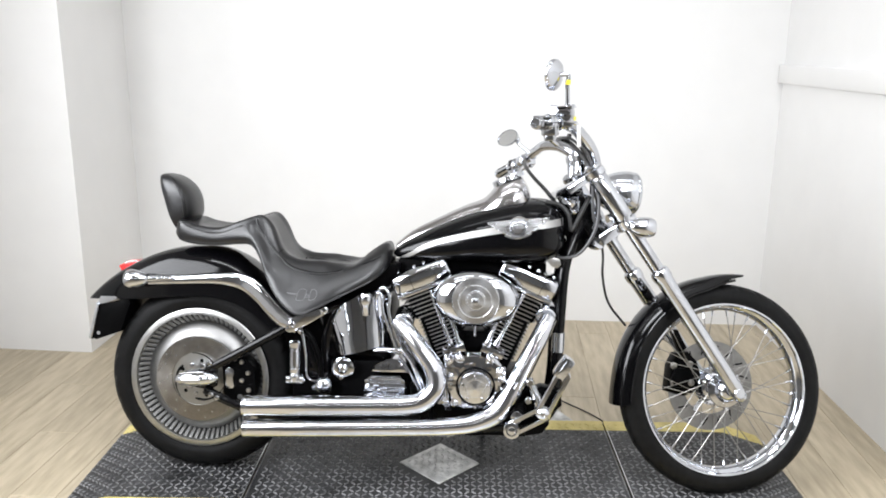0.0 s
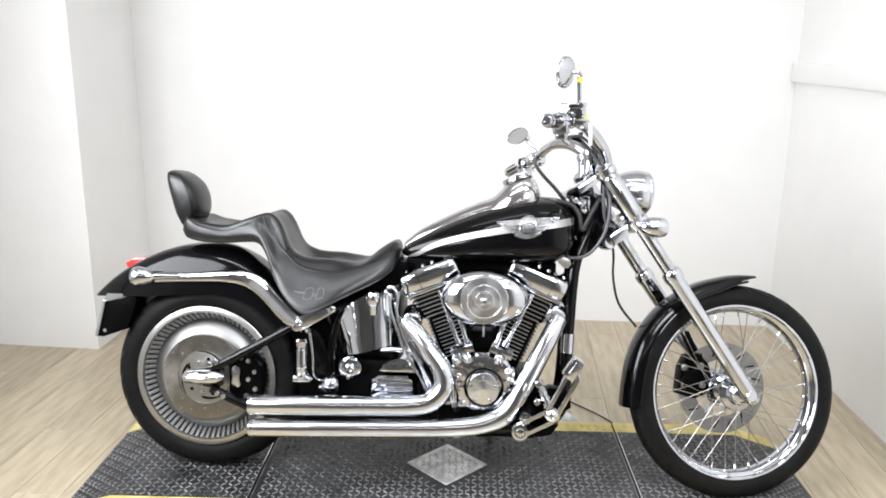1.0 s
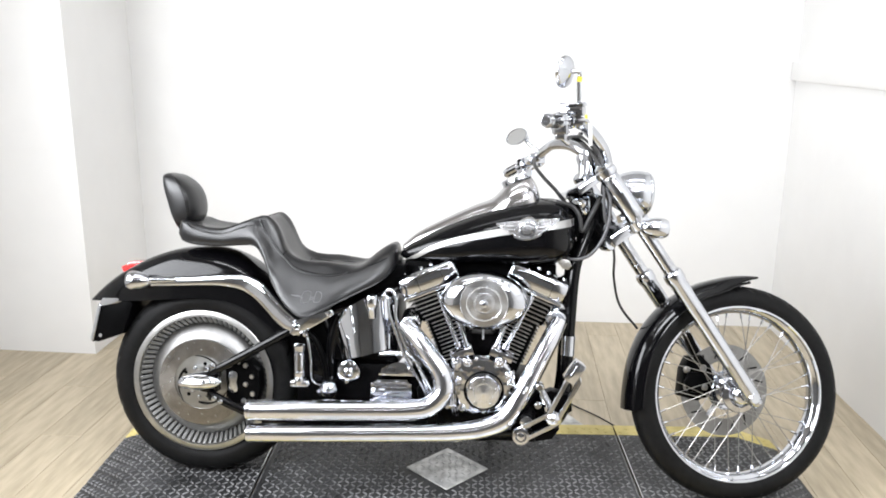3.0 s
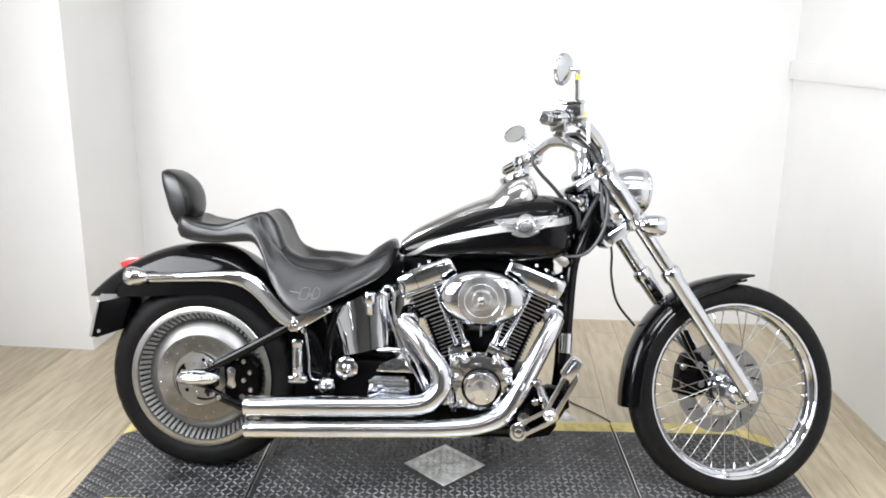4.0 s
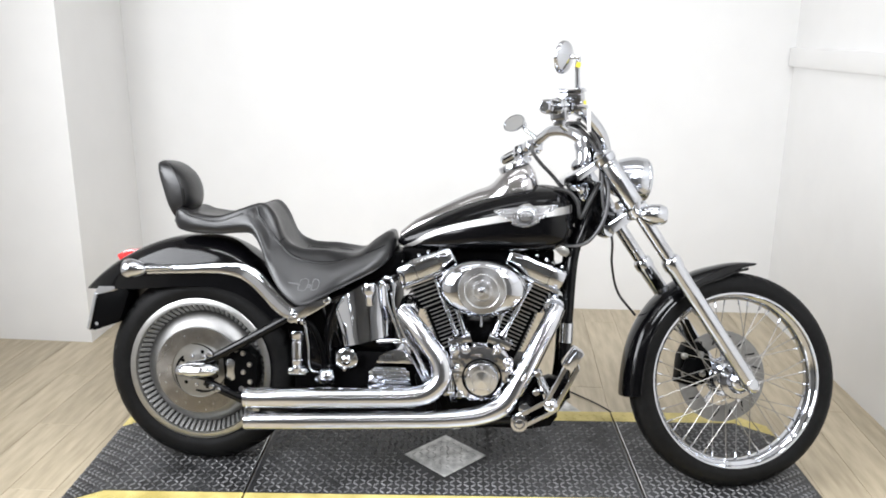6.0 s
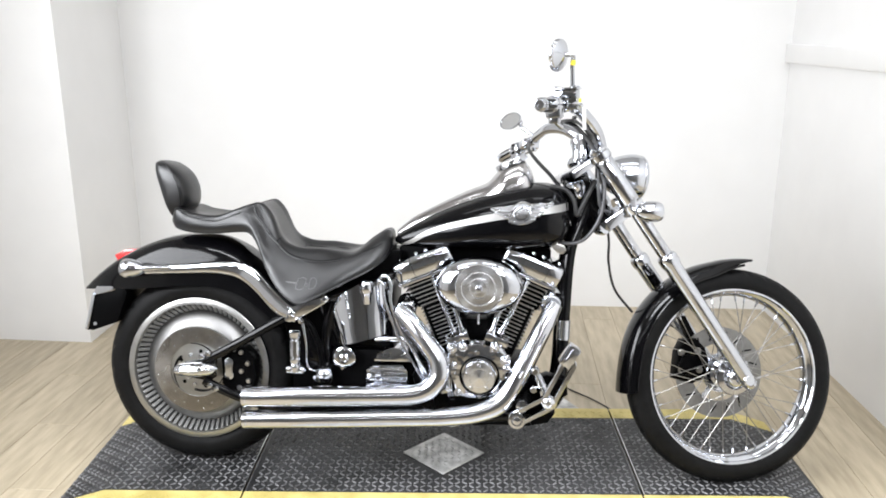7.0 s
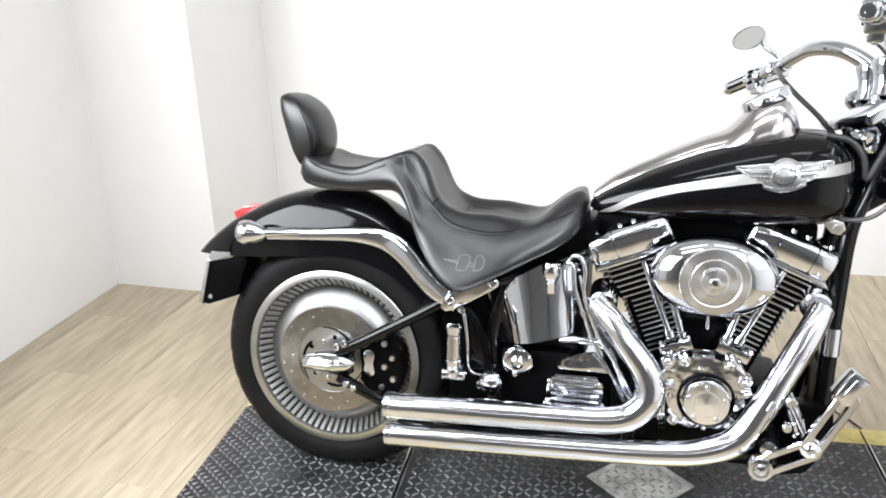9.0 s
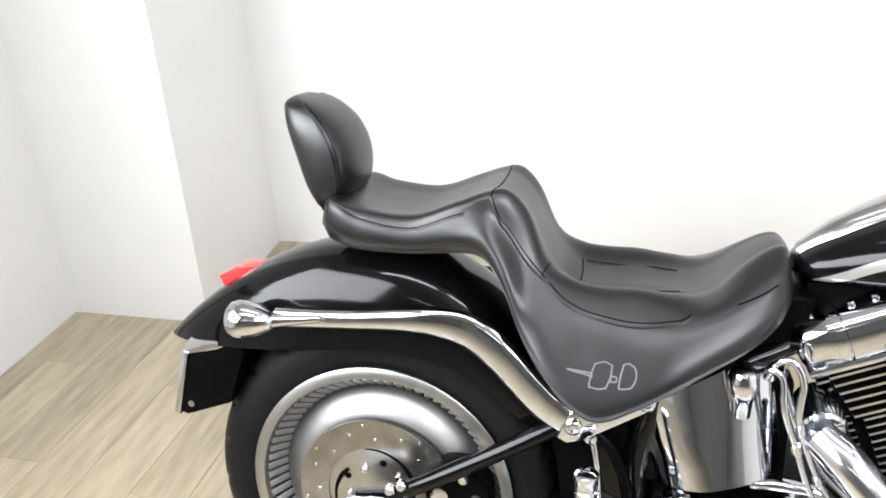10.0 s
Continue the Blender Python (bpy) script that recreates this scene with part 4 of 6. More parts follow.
T_TOP = [0.735, 0.752, 0.778, 0.816, 0.856, 0.888, 0.910, 0.913, 0.898, 0.868, 0.835]
T_BOT = [0.722, 0.713, 0.708, 0.705, 0.703, 0.703, 0.705, 0.711, 0.725, 0.755, 0.800]
T_HALF = [0.030, 0.048, 0.066, 0.092, 0.118, 0.138, 0.149, 0.145, 0.125, 0.090, 0.045]


def tank_point(x, a, off=0.0):
    """The tank's skin: a is the angle round a cross section, 0 at the right side, 90 at the top."""
    zt, zb, w = (curve_at(x, TX, v) for v in (T_TOP, T_BOT, T_HALF))
    zm = zb + (zt - zb) * 0.42
    c, s = math.cos(a), math.sin(a)
    y = -(w + off) * math.copysign(abs(c) ** 0.82, c)
    z = zm + ((zt - zm + off) * s ** 0.88 if s >= 0 else -(zm - zb + off) * abs(s) ** 0.62)
    return Vector((x, y, z))


def tank_shape(bm):
    xs = np.concatenate([np.linspace(-0.155, -0.10, 8), np.linspace(-0.09, 0.30, 26), np.linspace(0.31, 0.386, 14)])
    rings(bm, [[tank_point(x, 2 * math.pi * k / 56) for k in range(56)] for x in xs])


tank = B("fuel_tank", tank_shape, M_BLACK, label="gloss black teardrop fuel tank with silver side stripe")


def angle_at(x, z, sgn=1):
    zt, zb = curve_at(x, TX, T_TOP), curve_at(x, TX, T_BOT)
    zm = zb + (zt - zb) * 0.42
    if z >= zm:
        return math.asin(min(1, ((z - zm) / (zt - zm))) ** (1 / 0.88))
    return -math.asin(min(1, ((zm - z) / (zm - zb))) ** (1 / 0.62))


SX = [-0.132, -0.10, -0.06, 0.0, 0.06, 0.12, 0.18, 0.26, 0.33, 0.378]
S_UP = [0.719, 0.736, 0.760, 0.785, 0.802, 0.817, 0.830, 0.842, 0.851, 0.858]
S_LO = [0.715, 0.722, 0.744, 0.768, 0.784, 0.796, 0.808, 0.820, 0.829, 0.837]


def tank_stripe(bm, sgn):
    loops = []
    for x in np.linspace(-0.132, 0.374, 44):
        zu, zl = curve_at(x, SX, S_UP), curve_at(x, SX, S_LO)
        a0, a1 = angle_at(x, zl), angle_at(x, zu)
        row = [tank_point(x, a0 + (a1 - a0) * k / 6, 0.0012) for k in range(7)]
        row += [tank_point(x, a1 - (a1 - a0) * k / 6, -0.003) for k in range(7)]
        loops.append([Vector((p.x, -sgn * p.y, p.z)) for p in row])
    rings(bm, loops)


for fn in mirrored(tank_stripe):
    B("tank_stripe", fn, M_STRIPE, tank, "satin silver painted stripe with fine edge")


def tank_relief(bm, sgn, us, lo, hi, off, nv=4):
    """A raised strip on the tank's side: lo(u) and hi(u) bound it in height."""
    loops = []
    for u in us:
        x = 0.236 + u * 1.13
        a0, a1 = (angle_at(x, 0.828 + v + u * 0.12) for v in (lo(u), hi(u)))
        row = [tank_point(x, a0 + (a1 - a0) * k / nv, off if 0 < k < nv else off * 0.55) for k in range(nv + 1)]
        row += [tank_point(x, a1 - (a1 - a0) * k / nv, -0.003) for k in range(nv + 1)]
        loops.append([Vector((p.x, -sgn * p.y, p.z)) for p in row])
    rings(bm, loops)


def wing_low(u):
    """Lower edge of the wings: scalloped feathers that run up to the tips."""
    k = abs(u) / 0.082
    return -0.034 + 0.050 * k ** 1.25 + 0.0016 * math.cos(42 * k) * (k < 0.94)


def wing_high(u):
    k = abs(u) / 0.082
    return max(0.0235 - 0.003 * k, 0.0315 * math.sqrt(max(0.0, 1 - (u / 0.027) ** 2)))


def disc_edge(r, squash=1.0):
    return lambda u: squash * math.sqrt(max(0.0, r * r - u * u))


FEATHERS = ((0.0165, 0.074, 0.0042), (0.0062, 0.066, 0.0042), (-0.0035, 0.056, 0.0038), (-0.0122, 0.046, 0.0032))
for sgn in (-1, 1):
    emblem = B("tank_emblem", lambda bm: tank_relief(bm, sgn, np.linspace(-0.082, 0.082, 57), wing_low, wing_high, 0.0024), M_PEWTER, tank, "silver winged relief emblem")
    rim_us = np.linspace(-0.081, 0.081, 61)
    rim_pts = [(u, wing_high(u) - 0.001) for u in rim_us] + [(u, wing_low(u) + 0.001) for u in rim_us[::-1]]
    rim_pts = [(0.236 + u * 1.13, 0.828 + v + u * 0.12) for u, v in rim_pts]
    rim_pts = [tank_point(x, angle_at(x, z), 0.0030) for x, z in rim_pts + rim_pts[:1]]
    B("emblem_rim", lambda bm: pipe(bm, [(p.x, -sgn * p.y, p.z) for p in rim_pts], 0.0017, 6, 1), M_CHROME_DULL, tank)
    B("emblem_shield", lambda bm: tank_relief(bm, sgn, np.linspace(-0.0235, 0.0235, 17), lambda u: -disc_edge(0.024)(u) * 0.95, lambda u: disc_edge(0.024)(u) * 1.15, 0.0046), M_CHROME_DULL, tank)
    B("emblem_ring", lambda bm: tank_relief(bm, sgn, np.linspace(-0.0195, 0.0195, 13), lambda u: -disc_edge(0.020)(u), disc_edge(0.020), 0.0052), M_SLOT, tank)
    B("emblem_centre", lambda bm: tank_relief(bm, sgn, np.linspace(-0.0172, 0.0172, 11), lambda u: -disc_edge(0.0175)(u), disc_edge(0.0175), 0.0066), M_PEWTER, tank)
    for wing in (-1, 1):
        for v, ln, h in FEATHERS:
            us = np.linspace(0.0255 if v > -0.01 else 0.022, ln, 9) * wing
            B("emblem_feather", lambda bm: tank_relief(bm, sgn, us, lambda u: v - h + 0.003 * (abs(u) / ln) ** 2, lambda u: v + h + 0.003 * (abs(u) / ln) ** 2 - 0.004 * max(0, (abs(u) / ln - 0.75) / 0.25) ** 2, 0.0042, 3), M_PEWTER, tank)
        # Raised dark strip stands for the shade of a groove in the wing.
        B("emblem_groove_shade", lambda bm: tank_relief(bm, sgn, np.linspace(0.025, 0.076, 9) * wing, lambda u: 0.0105, lambda u: 0.0118, 0.0034, 2), M_SLOT, tank)
    B("emblem_banner", lambda bm: tank_relief(bm, sgn, np.linspace(-0.036, 0.036, 15), lambda u: -0.034 + 8 * u * u, lambda u: -0.0255 + 6 * u * u, 0.0050), M_PEWTER, tank)

# dash console along the top of the tank
CX = [-0.15, -0.10, 0.0, 0.08, 0.13, 0.155, 0.18, 0.215, 0.24, 0.262, 0.275]
C_TOP = [0.757, 0.798, 0.852, 0.890, 0.911, 0.938, 0.966, 0.985, 0.982, 0.955, 0.92]
C_HALF = [0.012, 0.022, 0.034, 0.042, 0.050, 0.054, 0.058, 0.060, 0.058, 0.050, 0.035]


def console(bm):
    loops = []
    for x in np.linspace(-0.15, 0.275, 44):
        zt, w = curve_at(x, CX, C_TOP), curve_at(x, CX, C_HALF)
        zb = curve_at(x, TX, T_TOP) - 0.03
        loops.append([(x, -1.35 * w * math.copysign(abs(math.cos(a)) ** 0.95, math.cos(a)), zb + (zt - zb) * max(0, math.sin(a)) ** 0.8) for a in np.linspace(0, math.pi, 21)])
    rings(bm, loops)


cons = B("dash_console", console, M_CHROME_HAZE, label="chrome dash console with speedometer")
B("speedometer_bezel", lambda bm: lathe(bm, (0.207, 0, 0.964), (-0.45, 0, 0.89), [(0, 0.053), (0.016, 0.053), (0.020, 0.050), (0.018, 0.046)], 32), M_CHROME, cons)
B("speedometer_face", lambda bm: lathe(bm, (0.207, 0, 0.964), (-0.45, 0, 0.89), [(0.0165, 0), (0.0165, 0.047)], 32), M_PAPER, cons)
B("fuel_cap", lambda bm: lathe(bm, (0.10, 0.07, 0.868), (0, 0.45, 0.9), [(-0.01, 0.03), (0.004, 0.032), (0.010, 0.028), (0.012, 0)], 24), M_CHROME, tank, "chrome fuel cap")

# saddle, lofted from cross sections: skirt edge, stitched shoulder, bolster crest and dished middle
QX = [-0.848, -0.83, -0.78, -0.70, -0.63, -0.59, -0.56, -0.53, -0.50, -0.46, -0.42, -0.37, -0.32, -0.27, -0.22, -0.185, -0.166, -0.160]
Q_BOT = [0.768, 0.755, 0.743, 0.741, 0.747, 0.744, 0.709, 0.645, 0.603, 0.564, 0.547, 0.565, 0.591, 0.615, 0.640, 0.664, 0.686, 0.700]
Q_BOT_HALF = [0.082, 0.101, 0.109, 0.112, 0.116, 0.126, 0.142, 0.161, 0.181, 0.198, 0.205, 0.200, 0.188, 0.167, 0.143, 0.117, 0.090, 0.060]
Q_SEAM = [0.790, 0.816, 0.796, 0.784, 0.806, 0.812, 0.784, 0.740, 0.714, 0.686, 0.675, 0.669, 0.675, 0.688, 0.712, 0.732, 0.735, 0.722]
Q_SEAM_HALF = [0.080, 0.106, 0.115, 0.117, 0.115, 0.112, 0.112, 0.118, 0.126, 0.138, 0.147, 0.149, 0.145, 0.133, 0.112, 0.090, 0.070, 0.046]
Q_CREST = [0.800, 0.822, 0.809, 0.802, 0.825, 0.838, 0.838, 0.806, 0.740, 0.714, 0.707, 0.706, 0.700, 0.700, 0.737, 0.757, 0.754, 0.732]
Q_CREST_HALF = [0.067, 0.094, 0.102, 0.104, 0.103, 0.099, 0.094, 0.090, 0.095, 0.100, 0.104, 0.104, 0.100, 0.088, 0.062, 0.048, 0.038, 0.024]
Q_MID = [0.800, 0.820, 0.804, 0.796, 0.818, 0.836, 0.833, 0.798, 0.740, 0.692, 0.683, 0.684, 0.684, 0.694, 0.739, 0.760, 0.757, 0.735]


def seat_section(x):
    """Control points (y, z) of the right half, from under the skirt over the shoulder and the crest to the middle."""
    zb, wb, zs, ws, zc, wc, zm = (float(curve_at(x, QX, v)) for v in (Q_BOT, Q_BOT_HALF, Q_SEAM, Q_SEAM_HALF, Q_CREST, Q_CREST_HALF, Q_MID))
    upright = min(1.0, max(0.0, (-0.545 - x) / 0.14))
    upright *= upright * (3 - 2 * upright)
    p3 = Vector((-(0.45 * wb + 0.55 * ws) - 0.012, (zb + zs) / 2)).lerp(Vector((-(0.35 * wb + 0.65 * ws) - 0.0045, zb * 0.48 + zs * 0.52)), upright)
    return [(0.0, zb + 0.018), (-wb + 0.014, zb + 0.004), (-wb, zb + 0.010), p3, (-ws, zs), (-wc, zc), (-0.56 * wc, zm + (zc - zm) * 0.30), (0.0, zm)]


def seat_point(x, v, off=0.0):
    """The saddle's skin on the right: v counts along the control points, 0 below, 4 at the stitched shoulder, 5 on the crest, 7 in the middle."""
    q = [Vector(p) for p in seat_section(x)]
    q = [Vector((-q[1].x, q[1].y)), *q, Vector((-q[-2].x, q[-2].y))]

    def at(w):
        i = min(max(int(w), 0), 6)
        t = w - i
        a, b, c, d = q[i:i + 4]
        return 0.5 * (2 * b + (c - a) * t + (2 * a - 5 * b + 4 * c - d) * t * t + (3 * b - 3 * c + d - a) * t ** 3)

    p, g = at(v), (at(min(v + 0.02, 7.0)) - at(max(v - 0.02, 0.0))).normalized()
    return Vector((x, p.x - g.y * off, p.y + g.x * off))


def seat_level(x, z, off=0.0):
    """The point of the skirt's skin at the height z."""
    lo, hi = 2.0, 4.0
    for _ in range(16):
        mid = (lo + hi) / 2
        lo, hi = (mid, hi) if seat_point(x, mid).z < z else (lo, mid)
    return seat_point(x, lo, off)


def seat_shape(bm):
    vs = np.linspace(0, 7, 50)
    loops = []
    for x in np.linspace(-0.848, -0.160, 120):
        row = [seat_point(x, v) for v in vs]
        loops.append(row + [Vector((p.x, -p.y, p.z)) for p in row[-2:0:-1]])
    rings(bm, loops)


seat = B("seat", seat_shape, M_LEATHER, label="black leather two-up saddle with stitched panels")

# sissy-bar backrest: a flat back and side gusset, a seam, and a cushioned front
PZ = [0.798, 0.810, 0.832, 0.88, 0.92, 0.945, 0.960, 0.966]
P_F = [-0.850, -0.822, -0.804, -0.803, -0.820, -0.845, -0.872, -0.895]
P_B = [-0.872, -0.876, -0.884, -0.897, -0.908, -0.913, -0.914, -0.906]
P_W = [0.052, 0.064, 0.074, 0.079, 0.077, 0.068, 0.052, 0.028]
P_SEAM = 0.70


def pad_point(z, a, off=0.0):
    xf, xb, w = (curve_at(z, PZ, v) for v in (P_F, P_B, P_W))
    xm = xb + (xf - xb) * P_SEAM
    c, s = math.cos(a), math.sin(a)
    if s >= 0:
        return Vector((xm + (xf - xm) * s ** 0.9, -(w + off) * math.copysign(abs(c) ** 0.8, c), z))
    return Vector((xm - (xm - xb) * abs(s) ** 0.7, -(w + off) * math.copysign(abs(c) ** 0.28, c), z))


backrest = B("backrest", lambda bm: rings(bm, [[pad_point(z, a) for a in np.linspace(0, 2 * math.pi, 64, endpoint=False)] for z in np.linspace(0.798, 0.966, 44)]), M_LEATHER, label="padded black leather passenger backrest")
for fn in mirrored(lambda bm, s: pipe(bm, [Vector((p.x, s * abs(p.y), p.z)) for p in (pad_point(z, 0.06, 0.0006) for z in np.linspace(0.802, 0.962, 18))], 0.0017, 8, 2)):
    B("backrest_seam", fn, M_LEATHER, backrest)
for fn in mirrored(lambda bm, s: pipe(bm, [Vector((p.x, s * abs(p.y), p.z)) for p in (pad_point(z, 0.30, 0.0002) for z in np.linspace(0.815, 0.958, 16))], 0.0009, 6, 2)):
    B("backrest_groove", fn, M_STITCH_SHADE, backrest)
for sgn in (-1, 1):
    B("backrest_bar", lambda bm: pipe(bm, [(-0.884, sgn * 0.035, 0.86), (-0.868, sgn * 0.035, 0.81), (-0.848, sgn * 0.035, 0.780), (-0.828, sgn * 0.035, 0.760)], 0.009, 10), M_SATIN, backrest)

# rear fender, a shell over the tyre
RX = [-1.165, -1.14, -1.10, -1.05, -1.0, -0.93, -0.86, -0.79, -0.72, -0.66, -0.61, -0.57, -0.53, -0.50]
R_TOP = [0.556, 0.580, 0.614, 0.650, 0.678, 0.708, 0.727, 0.733, 0.728, 0.707, 0.675, 0.630, 0.570, 0.515]
R_BOT = [0.548, 0.552, 0.556, 0.560, 0.563, 0.568, 0.575, 0.580, 0.578, 0.565, 0.542, 0.512, 0.480, 0.450]
R_HALF = [0.030, 0.052, 0.074, 0.090, 0.098, 0.104, 0.106, 0.106, 0.106, 0.106, 0.106, 0.106, 0.106, 0.106]


def rear_fender(bm):
    loops = []
    for x in np.linspace(-1.165, -0.50, 46):
        zt, zb, w = (curve_at(x, RX, v) for v in (R_TOP, R_BOT, R_HALF))
        row = []
        for t, order in ((0.0, 1), (0.005, -1)):
            one = []
            for a in np.linspace(0, math.pi, 29):
                c, s = math.cos(a), math.sin(a)
                one.append((x, -(w - t) * math.copysign(abs(c) ** 0.62, c), zb + max(0.002, zt - zb - t) * s ** 0.72))
            row += one[::order]
        loops.append(row)
    rings(bm, loops)


rfender = B("rear_fender", rear_fender, M_BLACK, label="gloss black rear fender with pointed tail")
UX = [-0.925, -0.80, -0.70, -0.64, -0.60, -0.56, -0.52, -0.48, -0.445]
U_UP = [0.645, 0.650, 0.660, 0.661, 0.652, 0.628, 0.590, 0.553, 0.530]
U_LO = [0.613, 0.619, 0.621, 0.610, 0.588, 0.553, 0.512, 0.487, 0.478]


def strut(bm, sgn):
    loops = []
    for x in np.linspace(-0.925, -0.445, 40):
        zu, zl = curve_at(x, UX, U_UP), curve_at(x, UX, U_LO)
        y = sgn * (0.108 + 0.030 * max(0, (x + 0.62) / 0.175) + 0.004)
        mid, h = (zu + zl) / 2, (zu - zl) / 2
        loops.append([(x, y + sgn * 0.015 * max(0, math.cos(a)) ** 0.6 - sgn * 0.004, mid + h * math.copysign(abs(math.sin(a)) ** 0.8, math.sin(a))) for a in np.linspace(0, 2 * math.pi, 20, endpoint=False)])
    rings(bm, loops)


for fn in mirrored(strut):
    st = B("fender_strut", fn, M_CHROME, label="chrome fender strut cover")
for sgn in (-1, 1):
    B("strut_bracket", lambda bm: slab(bm, [(-0.476, 0.492), (-0.462, 0.484), (-0.440, 0.490), (-0.345, 0.548), (-0.338, 0.562), (-0.352, 0.572), (-0.40, 0.545), (-0.455, 0.535)], sgn * 0.142, sgn * 0.160, 0.004), M_CHROME, st)
    for x, z in ((-0.453, 0.512), (-0.352, 0.560)):
        B("strut_bolt", lambda bm: lathe(bm, (x, sgn * 0.160, z), (0, sgn, 0), [(-0.002, 0.0125), (0.003, 0.0125), (0.006, 0.0095), (0.0065, 0.006), (0.004, 0.005), (0.004, 0)], 18), M_CHROME, st)
    sig = B("rear_turn_signal", lambda bm: lathe(bm, (-0.955, sgn * 0.146, 0.636), (-1, 0, 0), [(-0.046, 0), (-0.044, 0.008), (-0.034, 0.016), (-0.016, 0.0255), (0.004, 0.0305), (0.016, 0.0310), (0.026, 0.028), (0.031, 0.022)], 24), M_CHROME, label="chrome bullet rear turn signal")
    B("signal_lens", lambda bm: lathe(bm, (-0.955, sgn * 0.146, 0.636), (-1, 0, 0), [(0.036, 0), (0.035, 0.012), (0.0305, 0.0225)], 24), M_GLASS, sig)
    B("signal_arm", lambda bm: pipe(bm, [(-0.915, sgn * 0.146, 0.637), (-0.885, sgn * 0.140, 0.638), (-0.845, sgn * 0.128, 0.638)], [0.011, 0.008, 0.006], 12), M_CHROME, sig)
B("tail_light", lambda bm: slab(bm, [(-1.068, 0.660), (-1.058, 0.638), (-1.005, 0.638), (-0.993, 0.681), (-1.032, 0.679)], -0.026, 0.026, 0.006), M_RED, label="red tail light lens")
plate = B("plate_bracket", lambda bm: slab(bm, [(-1.105, 0.535), (-1.132, 0.428), (-1.118, 0.424), (-1.035, 0.454), (-1.000, 0.552), (-1.02, 0.570), (-1.075, 0.565)], -0.088, 0.088, 0.003), M_SATIN, rfender, "black licence plate bracket")
B("plate_frame", lambda bm: slab(bm, [(-1.112, 0.546), (-1.141, 0.430), (-1.131, 0.425), (-1.102, 0.543)], -0.093, 0.093, 0.002), M_CHROME_DULL, rfender)
B("plate_hinge", lambda bm: slab(bm, [(-1.098, 0.568), (-1.116, 0.538), (-1.048, 0.553), (-1.012, 0.570)], -0.091, 0.091, 0.003), M_CHROME, rfender, "chrome hinge above the plate bracket")
B("reflector_screw", lambda bm: rod(bm, (-1.108, -0.0915, 0.447), (-1.108, -0.086, 0.447), 0.006, seg=10), M_CHROME, rfender)

# ---- frame ----
fr = B("frame", lambda bm: pipe(bm, [(0.43, 0, 0.865), (0.30, 0, 0.80), (0.10, 0, 0.70), (-0.10, 0, 0.645), (-0.28, 0, 0.60)], 0.026, 16), M_BLACK, label="gloss black tubular frame")
for sgn in (-1, 1):
    B("downtube", lambda bm: pipe(bm, [(0.435, sgn * 0.02, 0.845), (0.405, sgn * 0.05, 0.77), (0.382, sgn * 0.068, 0.69), (0.372, sgn * 0.080, 0.50), (0.366, sgn * 0.095, 0.32), (0.352, sgn * 0.105, 0.255), (0.30, sgn * 0.11, 0.215), (0.20, sgn * 0.11, 0.200), (0.0, sgn * 0.11, 0.185), (-0.35, sgn * 0.11, 0.175), (-0.45, sgn * 0.10, 0.19)], 0.0185, 14, 5), M_BLACK, fr)
    B("seat_rail", lambda bm: pipe(bm, [(-0.10, sgn * 0.05, 0.645), (-0.22, sgn * 0.09, 0.60), (-0.35, sgn * 0.12, 0.555), (-0.46, sgn * 0.125, 0.505)], 0.014, 12), M_BLACK, fr)
    B("rear_post", lambda bm: pipe(bm, [(-0.33, sgn * 0.10, 0.565), (-0.36, sgn * 0.105, 0.42), (-0.33, sgn * 0.105, 0.25), (-0.25, sgn * 0.11, 0.16)], 0.017, 12), M_BLACK, fr)
    B("tank_mount", lambda bm: (slab(bm, [(0.325, 0.728), (0.345, 0.706), (0.362, 0.703), (0.372, 0.715), (0.366, 0.730), (0.345, 0.736)], sgn * 0.085, sgn * 0.098, 0.003), rod(bm, (0.354, sgn * 0.096, 0.717), (0.354, sgn * 0.104, 0.717), 0.009, seg=6)), M_STEEL, fr)
B("neck_casting", lambda bm: (rod(bm, (0.475, 0, 0.79), (0.385, 0, 0.935), 0.036, 0.034, 24, 0.004), slab(bm, [(0.366, 0.90), (0.366, 0.938), (0.436, 0.940), (0.452, 0.890), (0.478, 0.845), (0.474, 0.775), (0.410, 0.732), (0.392, 0.78)], -0.034, 0.034, 0.010)), M_BLACK, fr)
B("ignition_switch", lambda bm: (lathe(bm, (0.40, -0.035, 0.905), (-0.3, -0.5, 0.8), [(-0.03, 0), (-0.03, 0.026), (0.0, 0.030), (0.012, 0.027), (0.018, 0.018), (0.018, 0)], 20),), M_CHROME, fr, "chrome fork lock cover")
B("inner_fender_panel", lambda bm: slab(bm, [(-0.52, 0.56), (-0.40, 0.56), (-0.36, 0.45), (-0.355, 0.30), (-0.40, 0.18), (-0.47, 0.16), (-0.46, 0.30), (-0.475, 0.42)], -0.098, 0.098, 0.006), M_SATIN, fr)
B("battery_box", lambda bm: box(bm, -0.37, -0.15, -0.105, 0.105, 0.40, 0.585, 0.01), M_SATIN, fr)
B("lower_cross_brace", lambda bm: box(bm, -0.33, 0.28, -0.10, 0.10, 0.165, 0.182, 0.004), M_SATIN, fr)
# Black fillers added so the gaps under tank and seat read dark.
B("tank_gap_filler", lambda bm: box(bm, -0.14, 0.33, -0.045, 0.045, 0.650, 0.712, 0.008), M_SATIN, fr)
B("seat_gap_filler", lambda bm: slab(bm, [(-0.46, 0.565), (-0.42, 0.535), (-0.34, 0.545), (-0.24, 0.585), (-0.14, 0.64), (-0.13, 0.70), (-0.17, 0.70), (-0.30, 0.63), (-0.42, 0.58)], -0.078, 0.078, 0.006), M_SATIN, fr)

